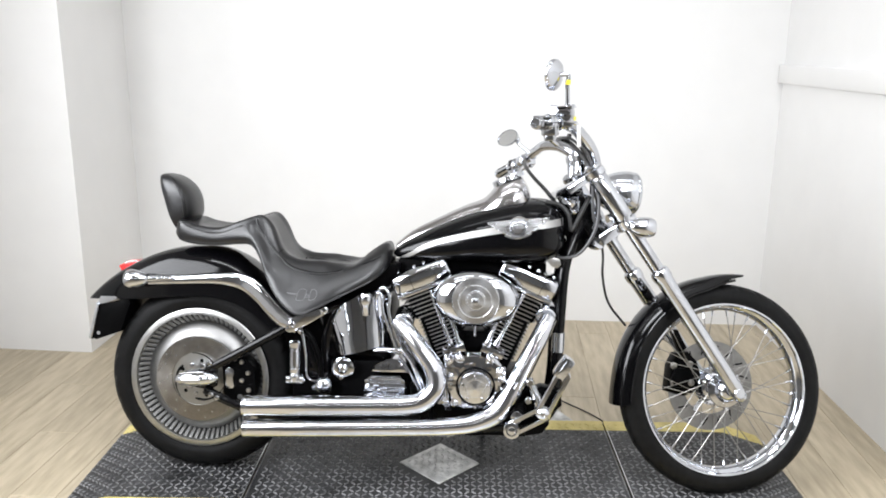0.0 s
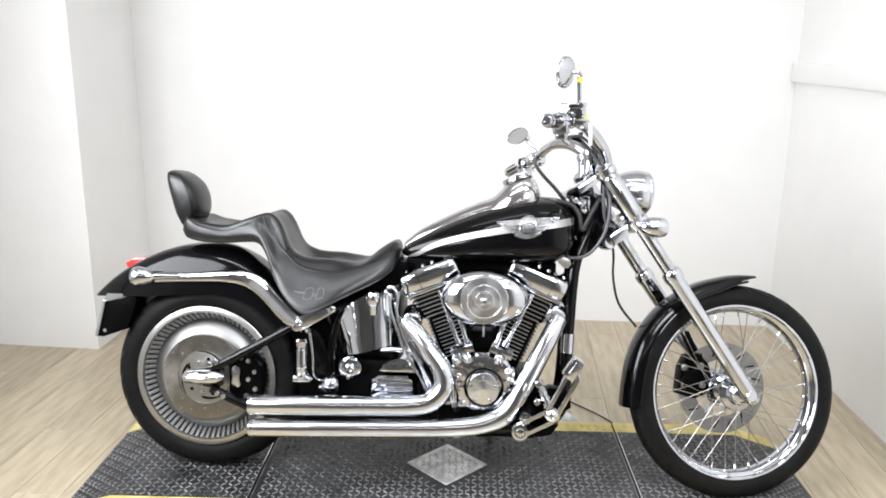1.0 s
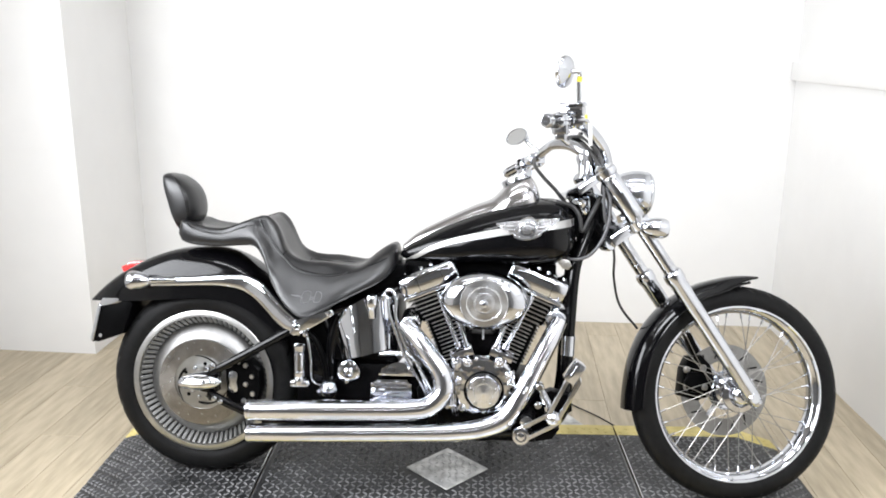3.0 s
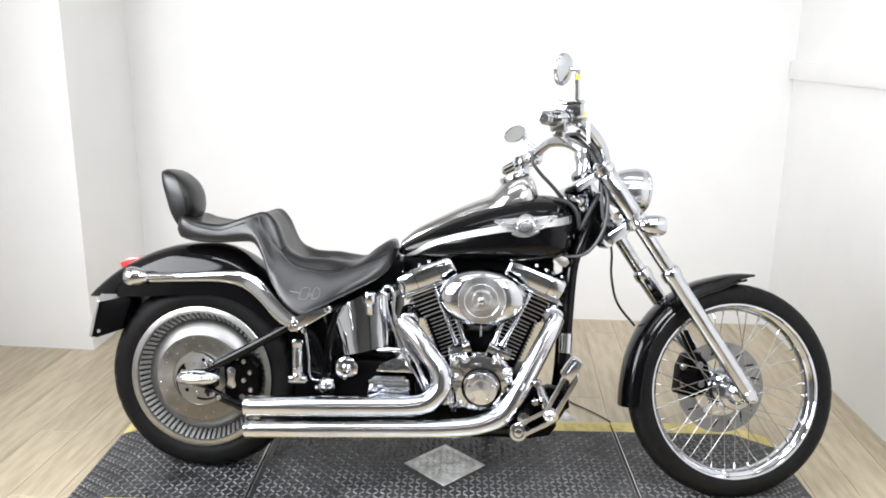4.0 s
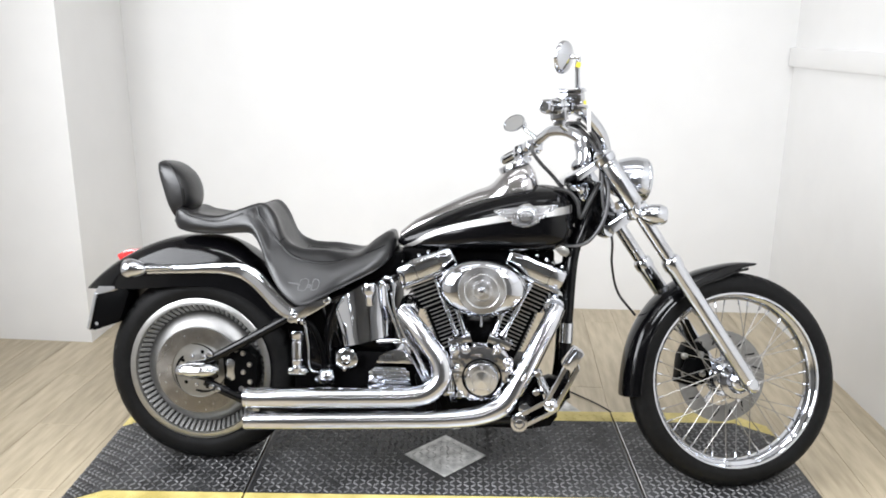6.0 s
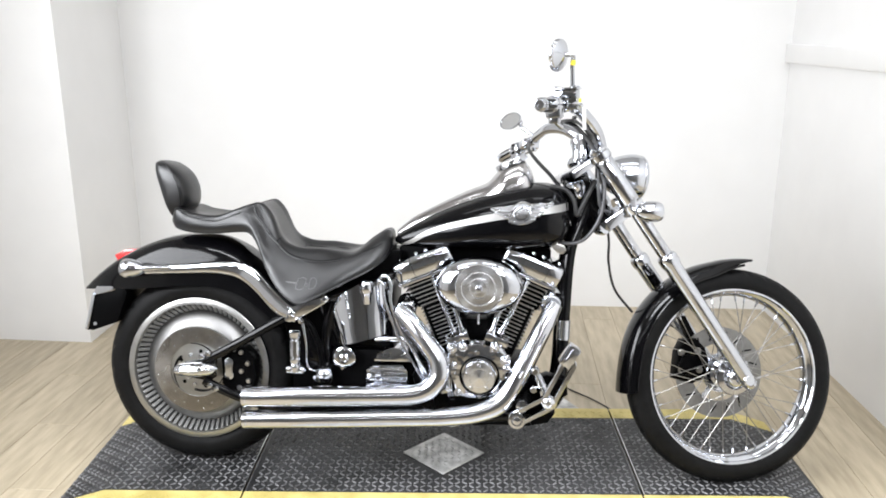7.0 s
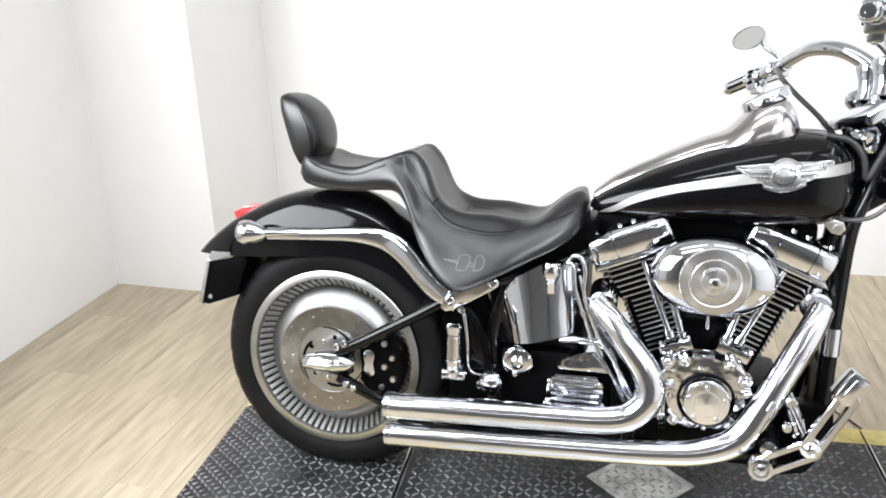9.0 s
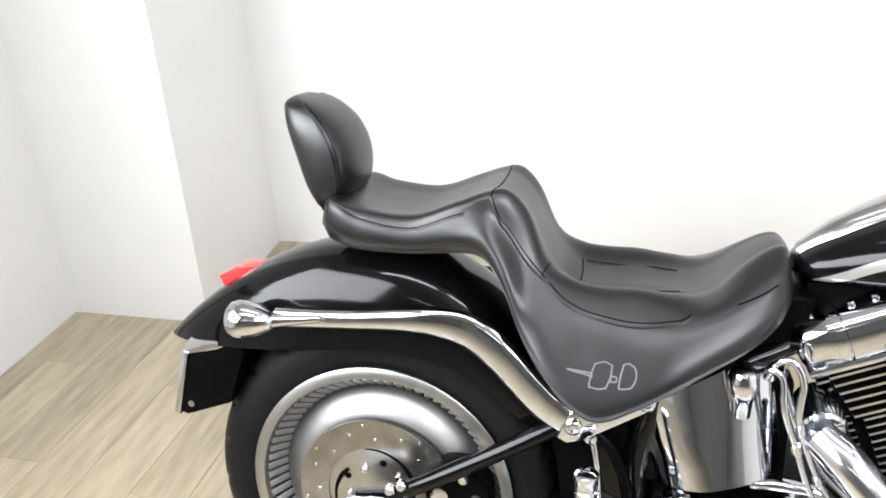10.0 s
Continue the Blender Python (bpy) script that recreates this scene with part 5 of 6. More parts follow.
# side stand on the left
B("side_stand", lambda bm: (pipe(bm, [(0.12, 0.12, 0.165), (0.13, 0.20, 0.10), (0.14, 0.285, 0.048)], [0.014, 0.012, 0.010], 12), rod(bm, (0.14, 0.285, 0.052), (0.142, 0.30, 0.044), 0.024, 0.026, 16)), M_CHROME, label="chrome side stand leg")

# passenger peg, guard loop and small fittings behind the gearbox
peg = B("passenger_peg", lambda bm: lathe(bm, (-0.43, -0.21, 0.352), (0, 0.0, 1), [(0, 0), (0, 0.014), (0.010, 0.017), (0.018, 0.014), (0.022, 0.0165), (0.035, 0.0165), (0.037, 0.0145), (0.040, 0.0145), (0.042, 0.0165), (0.090, 0.0165), (0.092, 0.0145), (0.096, 0.0145), (0.098, 0.0165), (0.106, 0.0165), (0.110, 0.018), (0.117, 0.018), (0.121, 0.012), (0.121, 0)], 22), M_CHROME, label="folded chrome passenger footpeg")
B("peg_mount", lambda bm: (rod(bm, (-0.458, -0.205, 0.350), (-0.402, -0.205, 0.350), 0.013, bevel=0.003), rod(bm, (-0.43, -0.11, 0.348), (-0.43, -0.205, 0.350), 0.010)), M_CHROME, peg)
guard = B("belt_guard", lambda bm: slab(bm, [(-0.418, 0.478), (-0.404, 0.462), (-0.386, 0.420), (-0.376, 0.375), (-0.376, 0.338), (-0.410, 0.336), (-0.412, 0.40), (-0.418, 0.45)], -0.128, -0.122, 0.002), M_BLACK, fr, "gloss black guard plate beside the rear fender")
B("guard_strap", lambda bm: pipe(bm, [(-0.420, -0.132, 0.490), (-0.398, -0.136, 0.468), (-0.377, -0.138, 0.420), (-0.366, -0.138, 0.375), (-0.364, -0.138, 0.330), (-0.368, -0.136, 0.300)], 0.0085, 10), M_SATIN, fr)
B("guard_rod", lambda bm: pipe(bm, [(-0.426, -0.134, 0.484), (-0.419, -0.138, 0.450), (-0.413, -0.138, 0.400), (-0.411, -0.138, 0.350), (-0.398, -0.138, 0.332), (-0.376, -0.138, 0.330)], [0.006, 0.005, 0.004, 0.0035, 0.0035, 0.0035], 10), M_CHROME, fr)
B("guard_knob", lambda bm: lathe(bm, (-0.428, -0.12, 0.488), (0, -1, 0), [(0, 0.010), (0.02, 0.012), (0.028, 0.009), (0.03, 0)], 14), M_CHROME, fr)
B("pivot_cap", lambda bm: lathe(bm, (-0.352, -0.11, 0.322), (0, -1, 0), [(0, 0.030), (0.05, 0.030), (0.062, 0.026), (0.070, 0.016), (0.072, 0)], 24), M_CHROME, fr, "chrome pivot bolt cap")
B("pivot_bolt", lambda bm: rod(bm, (-0.376, -0.12, 0.316), (-0.376, -0.172, 0.316), 0.012, seg=6, bevel=0.002), M_CHROME, fr)

# ---- oil tank with chrome cover, filler and hoses ----
def oil_cover(bm):
    """A chrome cover that wraps round the tank like part of a leaning drum."""
    loops = []
    for t in np.linspace(0, 1, 48):
        x = -0.388 + 0.232 * t
        top = 0.522 + 0.088 * min(1.0, t / 0.62) - 0.006 * max(0, (t - 0.62) / 0.38)
        bot = 0.405 + 0.044 * t
        lean = 0.056 * (1 - t)
        u = 2 * t - 1
        y = -0.090 - 0.066 * (1 - abs(u) ** 2.4) ** 0.62 - 0.0022 * math.cos(4.6 * u + 0.9)
        row = [(x + lean * v, y + 0.030 * (1 - v), top + (bot - top) * v) for v in (0.0, 0.02, 0.35, 0.7, 0.98, 1.0)]
        row[0] = (row[0][0], y + 0.034, row[0][2])
        row[-1] = (row[-1][0], y + 0.004, row[-1][2])
        loops.append(row + [(p[0], -0.08, p[2]) for p in row[::-1]])
    rings(bm, loops)


oil = B("oil_tank_cover", oil_cover, M_CHROME, label="chrome wraparound oil tank cover")
B("oil_filler", lambda bm: lathe(bm, (-0.224, -0.142, 0.545), (-0.03, -0.05, 1), [(0, 0), (0, 0.012), (0.025, 0.014), (0.032, 0.018), (0.040, 0.021), (0.062, 0.021), (0.070, 0.017), (0.074, 0.008), (0.074, 0)], 22), M_CHROME, oil, "chrome oil filler plug")
for pts, r in (([(-0.195, -0.13, 0.598), (-0.182, -0.140, 0.628), (-0.163, -0.146, 0.630), (-0.150, -0.150, 0.602), (-0.150, -0.150, 0.548), (-0.118, -0.150, 0.462), (-0.062, -0.152, 0.376), (-0.030, -0.152, 0.310)], 0.0052),
               ([(-0.205, -0.12, 0.600), (-0.192, -0.140, 0.616), (-0.176, -0.146, 0.606), (-0.170, -0.150, 0.560), (-0.150, -0.150, 0.505), (-0.122, -0.150, 0.432), (-0.080, -0.152, 0.365), (-0.052, -0.152, 0.310)], 0.0046),
               ([(-0.165, -0.11, 0.58), (-0.145, -0.12, 0.52), (-0.11, -0.125, 0.46), (-0.05, -0.13, 0.40)], 0.0046)):
    B("oil_hose", lambda bm: pipe(bm, pts, r, 10), M_CHROME_DULL, label="braided metal oil hose")
for p in ((-0.146, -0.150, 0.535), (-0.117, -0.150, 0.46), (-0.074, -0.152, 0.395), (-0.150, -0.150, 0.505)):
    B("hose_clamp", lambda bm: lathe(bm, p, (-0.3, 0, 1), [(-0.006, 0.005), (-0.006, 0.0075), (0.006, 0.0075), (0.006, 0.005)], 12, close=True), M_CHROME, oil)

# ---- gearbox, starter ----
gb = B("gearbox", lambda bm: box(bm, -0.34, -0.02, -0.125, 0.12, 0.20, 0.40, 0.02), M_WRINKLE, label="black gearbox casing")
sol = B("starter_solenoid", lambda bm: lathe(bm, (-0.292, -0.12, 0.378), (0, -1, 0), [(0, 0.034), (0.030, 0.036), (0.036, 0.034), (0.040, 0.026), (0.040, 0.016), (0.048, 0.015), (0.052, 0.009), (0.048, 0.007), (0.048, 0)], 26), M_CHROME, label="chrome round starter end cover")
for a in (20, 140, 260):
    B("solenoid_bolt", lambda bm: rod(bm, (-0.292 + 0.030 * math.cos(radians(a)), -0.15, 0.378 + 0.030 * math.sin(radians(a))), (-0.292 + 0.030 * math.cos(radians(a)), -0.164, 0.378 + 0.030 * math.sin(radians(a))), 0.006, seg=8, bevel=0.001), M_CHROME, sol)
dome = B("gearbox_top_cover", lambda bm: slab(bm, [(-0.200, 0.372), (-0.200, 0.382), (-0.186, 0.390), (-0.168, 0.408), (-0.146, 0.416), (-0.120, 0.413), (-0.102, 0.398), (-0.092, 0.383), (-0.086, 0.372)], -0.162, -0.08, 0.006), M_CAST, label="chrome gearbox top cover")
B("cover_window", lambda bm: box(bm, -0.172, -0.150, -0.1645, -0.157, 0.386, 0.399, 0.002), M_SLOT, dome)
B("cover_pipe", lambda bm: pipe(bm, [(-0.20, -0.13, 0.432), (-0.15, -0.14, 0.438), (-0.10, -0.145, 0.430), (-0.07, -0.148, 0.385), (-0.045, -0.15, 0.315)], 0.0085, 10), M_CHROME, dome)
side_cover = B("gearbox_side_cover", lambda bm: slab(bm, [(-0.232, 0.270), (-0.222, 0.335), (-0.205, 0.362), (-0.112, 0.365), (-0.098, 0.340), (-0.085, 0.270)], -0.165, -0.11, 0.008), M_CAST, label="ribbed chrome gearbox side cover")
for z in (0.300, 0.314, 0.328, 0.342, 0.354):
    B("cover_rib", lambda bm: box(bm, -0.212, -0.106, -0.1715, -0.163, z - 0.0035, z + 0.0035, 0.002), M_CHROME, side_cover)
for x, z in ((-0.215, 0.345), (-0.103, 0.347), (-0.222, 0.29), (-0.093, 0.29)):
    B("cover_bolt", lambda bm: rod(bm, (x, -0.16, z), (x, -0.176, z), 0.007, seg=10, bevel=0.002), M_CHROME, side_cover)
B("clutch_arm_cover", lambda bm: slab(bm, [(-0.075, 0.28), (-0.085, 0.33), (-0.06, 0.37), (-0.02, 0.36), (0.0, 0.30), (-0.02, 0.26)], -0.15, -0.10, 0.008), M_WRINKLE, gb)

# ---- engine ----
CRANK = Vector((0.107, 0, 0.26))
eng = B("engine", lambda bm: (lathe(bm, CRANK + Vector((0, -0.13, 0.03)), (0, 1, 0), [(0, 0), (0, 0.10), (0.02, 0.125), (0.24, 0.125), (0.26, 0.10), (0.26, 0)], 40), box(bm, -0.03, 0.29, -0.11, 0.11, 0.19, 0.36, 0.02)), M_WRINKLE, label="chrome and black air-cooled V-twin engine")


def edged(ob, m):
    """Gives a fin polished edges: the faces that stand across its plane."""
    n = m.to_3x3() @ Vector((0, 0, 1))
    ob.data.materials.append(M_STEEL)
    for f in ob.data.polygons:
        f.material_index = int(abs(f.normal.dot(n)) < 0.5)


def cyl_matrix(sgn):
    """x across the cylinder, z along it, from the crank."""
    a = radians(22.5) * sgn
    return Matrix.Translation(CRANK) @ Matrix.Rotation(a, 4, "Y")


for sgn in (-1, 1):
    cm = cyl_matrix(sgn)

    def C(name, fn, mat, parent, label="", smooth=38):
        bm = BM()
        fn(bm)
        bmesh.ops.transform(bm, matrix=cm, verts=bm.verts)
        return part(name, bm, mat, parent, label, smooth)

    cyl = C("cylinder", lambda bm: (box(bm, -0.059, 0.059, -0.071, 0.071, 0.10, 0.315, 0.018), box(bm, -0.071, 0.071, -0.086, 0.086, 0.31, 0.40, 0.016)), M_WRINKLE, bike, "black finned engine cylinder with polished fin edges")
    for k in range(11):
        z = 0.178 + 0.0122 * k
        bm = BM()
        box(bm, -0.066, 0.066, -0.078, 0.078, z - 0.0015, z + 0.0015, 0.0)
        es = [e for e in bm.edges if abs(e.verts[0].co.z - e.verts[1].co.z) > 0.002]
        bmesh.ops.bevel(bm, geom=es, offset=0.022, segments=4, affect="EDGES")
        bmesh.ops.transform(bm, matrix=cm, verts=bm.verts)
        edged(part("cylinder_fin", bm, M_WRINKLE, cyl), cm)
    for k in range(6):
        z = 0.318 + 0.0132 * k
        bm = BM()
        w = 0.076 + 0.0028 * k
        box(bm, -w, w, -0.094, 0.094, z - 0.0017, z + 0.0017, 0.0)
        es = [e for e in bm.edges if abs(e.verts[0].co.z - e.verts[1].co.z) > 0.002]
        bmesh.ops.bevel(bm, geom=es, offset=0.020, segments=4, affect="EDGES")
        bmesh.ops.transform(bm, matrix=cm, verts=bm.verts)
        edged(part("head_fin", bm, M_WRINKLE, cyl), cm)
    def rocker(bm):
        loops = []
        for x, inset in ((-0.100, 0.030), (-0.098, 0.014), (-0.092, 0.005), (-0.084, 0.0), (-0.0355, 0.0), (-0.0345, 0.0035), (-0.0325, 0.0035), (-0.0315, 0.0), (0.0435, 0.0), (0.0445, 0.0035), (0.0465, 0.0035), (0.0475, 0.0), (0.082, 0.0), (0.090, 0.005), (0.096, 0.014), (0.098, 0.030)):
            row = []
            for k in range(32):
                c, s = math.cos(2 * math.pi * k / 32), math.sin(2 * math.pi * k / 32)
                z = 0.436 + (0.038 - inset) * (math.copysign(abs(s) ** (0.46 if s > 0 else 0.25), s))
                row.append((x, -0.005 + (0.103 - inset) * math.copysign(abs(c) ** 0.50, c), z))
            loops.append(row)
        rings(bm, loops)

    rb = C("rocker_box", rocker, M_CHROME, bike, "chrome rocker box cover")
    C("rocker_base", lambda bm: box(bm, -0.094, 0.092, -0.100, 0.092, 0.392, 0.404, 0.004), M_CHROME_DULL, rb)
    for x in (-0.070, -0.012, 0.020, 0.072):
        C("rocker_bolt", lambda bm: rod(bm, (x, -0.070, 0.464), (x, -0.070, 0.478), 0.0070, seg=10, bevel=0.002), M_CHROME, rb)
    # pushrod tubes stand in a fan from the lifter block
    foot = Vector((0.052 if sgn < 0 else 0.164, -0.142, 0.462))
    for j, (tx, tz) in enumerate((((-0.028, 0.625), (0.012, 0.620)) if sgn < 0 else ((0.205, 0.620), (0.258, 0.622)))):
        f0 = foot + Vector((-0.012 + 0.026 * j, 0, 0.0))
        top = Vector((tx, -0.112, tz))
        B("pushrod_tube", lambda bm: (rod(bm, f0, top, 0.0085, seg=16), rod(bm, f0, f0 + (top - f0) * 0.10, 0.0125, seg=16, bevel=0.002), rod(bm, f0 + (top - f0) * 0.40, f0 + (top - f0) * 0.55, 0.0105, seg=16, bevel=0.001)), M_CHROME, label="chrome pushrod tube")
    bx = foot.x
    lm = Matrix.Translation((bx + 0.002, -0.142, 0.44)) @ Matrix.Rotation(radians(20 * sgn), 4, "Y")
    lift = B("lifter_block", lambda bm: (box(bm, -0.036, 0.036, -0.022, 0.03, -0.004, 0.020, 0.004, lm), box(bm, -0.028, 0.028, -0.018, 0.03, -0.05, -0.018, 0.004, lm)), M_CAST, label="chrome tappet block")
    B("lifter_collar", lambda bm: box(bm, -0.030, 0.030, -0.016, 0.028, -0.019, -0.0035, 0.002, lm), M_SATIN, lift)
    for dx in (-0.03, 0.03):
        B("lifter_bolt", lambda bm: rod(bm, lm @ Vector((dx, -0.012, 0.016)), lm @ Vector((dx, -0.012, 0.028)), 0.0065, seg=8, bevel=0.001), M_CHROME, lift)
        B("lifter_bolt", lambda bm: rod(bm, lm @ Vector((dx * 0.75, -0.018, -0.036)), lm @ Vector((dx * 0.75, -0.028, -0.036)), 0.008, seg=8, bevel=0.002), M_CHROME, lift)
    # exhaust port
    px = Vector((-0.110, -0.10, 0.528)) if sgn < 0 else Vector((0.328, -0.10, 0.560))
    B("exhaust_flange", lambda bm: rod(bm, px + Vector((0, 0.05, 0.01)), px + Vector((0, -0.02, -0.01)), 0.032, bevel=0.004, seg=20), M_CHROME_DULL, cyl)
B("manifold", lambda bm: (pipe(bm, [(0.03, -0.02, 0.59), (0.107, -0.05, 0.57), (0.185, -0.02, 0.59)], 0.03, 16), box(bm, 0.07, 0.15, -0.13, 0.0, 0.55, 0.64, 0.01)), M_SATIN, eng)
B("engine_valley", lambda bm: box(bm, 0.055, 0.16, -0.10, 0.06, 0.38, 0.50, 0.015), M_WRINKLE, eng)

# cam cover and round timing cover
cam_cover = B("cam_cover", lambda bm: slab(bm, [(0.046, 0.282), (0.040, 0.33), (0.038, 0.392), (0.022, 0.412), (0.030, 0.436), (0.058, 0.440), (0.078, 0.424), (0.140, 0.424), (0.162, 0.440), (0.186, 0.430), (0.198, 0.405), (0.212, 0.380), (0.205, 0.355), (0.186, 0.350), (0.190, 0.315), (0.176, 0.285), (0.150, 0.270), (0.085, 0.268)], -0.180, -0.125, 0.013), M_CAST, label="chrome cam cover")
B("cam_boss", lambda bm: lathe(bm, (0.120, -0.176, 0.345), (0, -1, 0), [(-0.01, 0.060), (0.010, 0.060), (0.016, 0.055)], 36), M_SATIN, cam_cover)
for x, z, r in ((0.036, 0.424, 0.017), (0.070, 0.428, 0.014), (0.163, 0.430, 0.015), (0.196, 0.392, 0.016), (0.200, 0.366, 0.013), (0.056, 0.290, 0.013), (0.172, 0.288, 0.013), (0.043, 0.372, 0.012)):
    B("cover_lobe", lambda bm: lathe(bm, (x, -0.160, z), (0, -1, 0), [(0, r), (0.018, r), (0.023, r * 0.86), (0.025, r * 0.6), (0.025, r * 0.45), (0.030, r * 0.42), (0.032, r * 0.25), (0.032, 0)], 18), M_CAST, cam_cover)
B("timing_cover", lambda bm: lathe(bm, (0.120, -0.182, 0.345), (0, -1, 0), [(0, 0.049), (0.022, 0.049), (0.027, 0.046), (0.028, 0.030), (0.0265, 0.029), (0.0265, 0.027), (0.028, 0.026), (0.030, 0.0)], 48), M_BRUSHED, cam_cover, "ribbed chrome round timing cover")
for k in range(5):
    a = radians(90 + 72 * k)
    B("cover_screw", lambda bm: rod(bm, (0.120 + 0.038 * math.cos(a), -0.206, 0.345 + 0.038 * math.sin(a)), (0.120 + 0.038 * math.cos(a), -0.2125, 0.345 + 0.038 * math.sin(a)), 0.005, seg=10, bevel=0.001), M_CHROME, cam_cover)
for x, z in ((0.052, 0.296), (0.046, 0.345), (0.05, 0.40), (0.105, 0.412), (0.168, 0.42), (0.198, 0.37), (0.178, 0.30), (0.12, 0.28)):
    B("cover_screw", lambda bm: rod(bm, (x, -0.175, z), (x, -0.185, z), 0.006, seg=10, bevel=0.0015), M_CHROME, cam_cover)
for z in (0.318, 0.286):
    B("oil_fitting", lambda bm: (rod(bm, (-0.005, -0.14, z), (0.032, -0.14, z), 0.011, seg=6, bevel=0.001), rod(bm, (0.01, -0.125, z), (0.01, -0.162, z), 0.009, seg=10, bevel=0.002)), M_CHROME, eng)
for x in (0.026, 0.033, 0.04):
    B("oil_line", lambda bm: pipe(bm, [(x - 0.004, -0.15, 0.40), (x - 0.006, -0.165, 0.36), (x - 0.004, -0.168, 0.30), (x + 0.004, -0.165, 0.262)], 0.0032, 8), M_CHROME, eng)
B("sensor_bolt", lambda bm: (rod(bm, (-0.03, -0.14, 0.418), (-0.005, -0.14, 0.418), 0.006), rod(bm, (-0.008, -0.14, 0.418), (0.0, -0.14, 0.418), 0.012, seg=8, bevel=0.002)), M_CHROME, eng)

# air cleaner
AC = Vector((0.115, -0.135, 0.612))
air = B("air_cleaner", lambda bm: (lathe(bm, (0, 0, 0), (0, -1, 0), [(0, 0), (0, 0.083), (0.012, 0.0865), (0.028, 0.0865), (0.046, 0.083), (0.058, 0.076), (0.066, 0.066), (0.071, 0.054), (0.074, 0.040), (0.075, 0.0)], 72), bmesh.ops.transform(bm, matrix=Matrix.Translation(AC) @ Matrix.Diagonal((1.50, 1, 1, 1)), verts=bm.verts)), M_CHROME, label="oval chrome air cleaner cover with round centre")
B("air_cleaner_dial", lambda bm: lathe(bm, AC, (0, -1, 0), [(0.050, 0.071), (0.0725, 0.071), (0.0755, 0.0685), (0.0762, 0.052), (0.0750, 0.0505), (0.0750, 0.0480), (0.0764, 0.0465), (0.0772, 0.031), (0.0758, 0.0295), (0.0758, 0.0270), (0.0790, 0.025), (0.0800, 0.013), (0.0802, 0.0)], 64), M_BRUSHED, air, "brushed chrome stepped dial")
B("dial_bolt", lambda bm: lathe(bm, AC + Vector((0, -0.083, 0)), (0, -1, 0), [(0, 0.011), (0.004, 0.011), (0.008, 0.008), (0.009, 0.004), (0.007, 0.004), (0.007, 0)], 18), M_CHROME, air)
B("air_cleaner_back", lambda bm: (lathe(bm, (0, 0, 0), (0, 1, 0), [(0, 0.078), (0.03, 0.07), (0.03, 0)], 48), bmesh.ops.transform(bm, matrix=Matrix.Translation(AC) @ Matrix.Diagonal((1.45, 1, 1, 1)), verts=bm.verts)), M_SATIN, air)
B("drain_tube", lambda bm: rod(bm, (0.113, -0.145, 0.53), (0.113, -0.145, 0.492), 0.004), M_CHROME, air)

# ---- exhaust: two staggered chrome pipes with heat shields ----
ex1 = B("upper_exhaust_pipe", lambda bm: pipe(bm, [(-0.582, -0.235, 0.272), (-0.40, -0.233, 0.278), (-0.20, -0.228, 0.285), (-0.085, -0.224, 0.291), (-0.030, -0.220, 0.308), (0.002, -0.214, 0.350), (-0.006, -0.205, 0.400), (-0.048, -0.192, 0.455), (-0.090, -0.172, 0.502), (-0.122, -0.145, 0.525)], [0.0305, 0.0305, 0.0305, 0.0305, 0.0315, 0.032, 0.031, 0.029, 0.027, 0.026], 28, 8, hollow=0.9), M_CHROME_SOFT, label="chrome slash-back upper exhaust pipe")
ex2 = B("lower_exhaust_pipe", lambda bm: pipe(bm, [(-0.582, -0.232, 0.200), (-0.40, -0.230, 0.207), (-0.15, -0.226, 0.218), (0.04, -0.222, 0.229), (0.130, -0.218, 0.245), (0.190, -0.212, 0.277), (0.232, -0.200, 0.345), (0.280, -0.178, 0.440), (0.318, -0.155, 0.515), (0.338, -0.130, 0.552)], [0.0275, 0.0275, 0.0275, 0.0275, 0.0285, 0.030, 0.029, 0.0285, 0.027, 0.025], 28, 8, hollow=0.9), M_CHROME_SOFT, label="chrome lower exhaust pipe")
for ex, pts in ((ex1, [(-0.575, -0.235, 0.272), (-0.568, -0.235, 0.272)]), (ex2, [(-0.575, -0.232, 0.200), (-0.568, -0.232, 0.200)])):
    B("pipe_tip_band", lambda bm: rod(bm, pts[0], pts[1], 0.0318 if ex is ex1 else 0.0288, seg=28, bevel=0.001), M_CHROME, ex)
for p, d in (((-0.088, -0.224, 0.262), (1, 0, 0.1)), ((0.05, -0.222, 0.205), (1, 0, 0.2)), ((0.245, -0.225, 0.362), (0.45, 0, 0.9)), ((-0.03, -0.22, 0.435), (-0.6, 0, 0.75))):
    B("shield_clamp", lambda bm: (rod(bm, Vector(p) - Vector(d).normalized() * 0.012, Vector(p) + Vector(d).normalized() * 0.012, 0.006, seg=10, bevel=0.001),), M_CHROME_DULL, ex1)
B("exhaust_bracket", lambda bm: box(bm, -0.42, -0.05, -0.20, -0.15, 0.195, 0.235, 0.004), M_SATIN, fr)

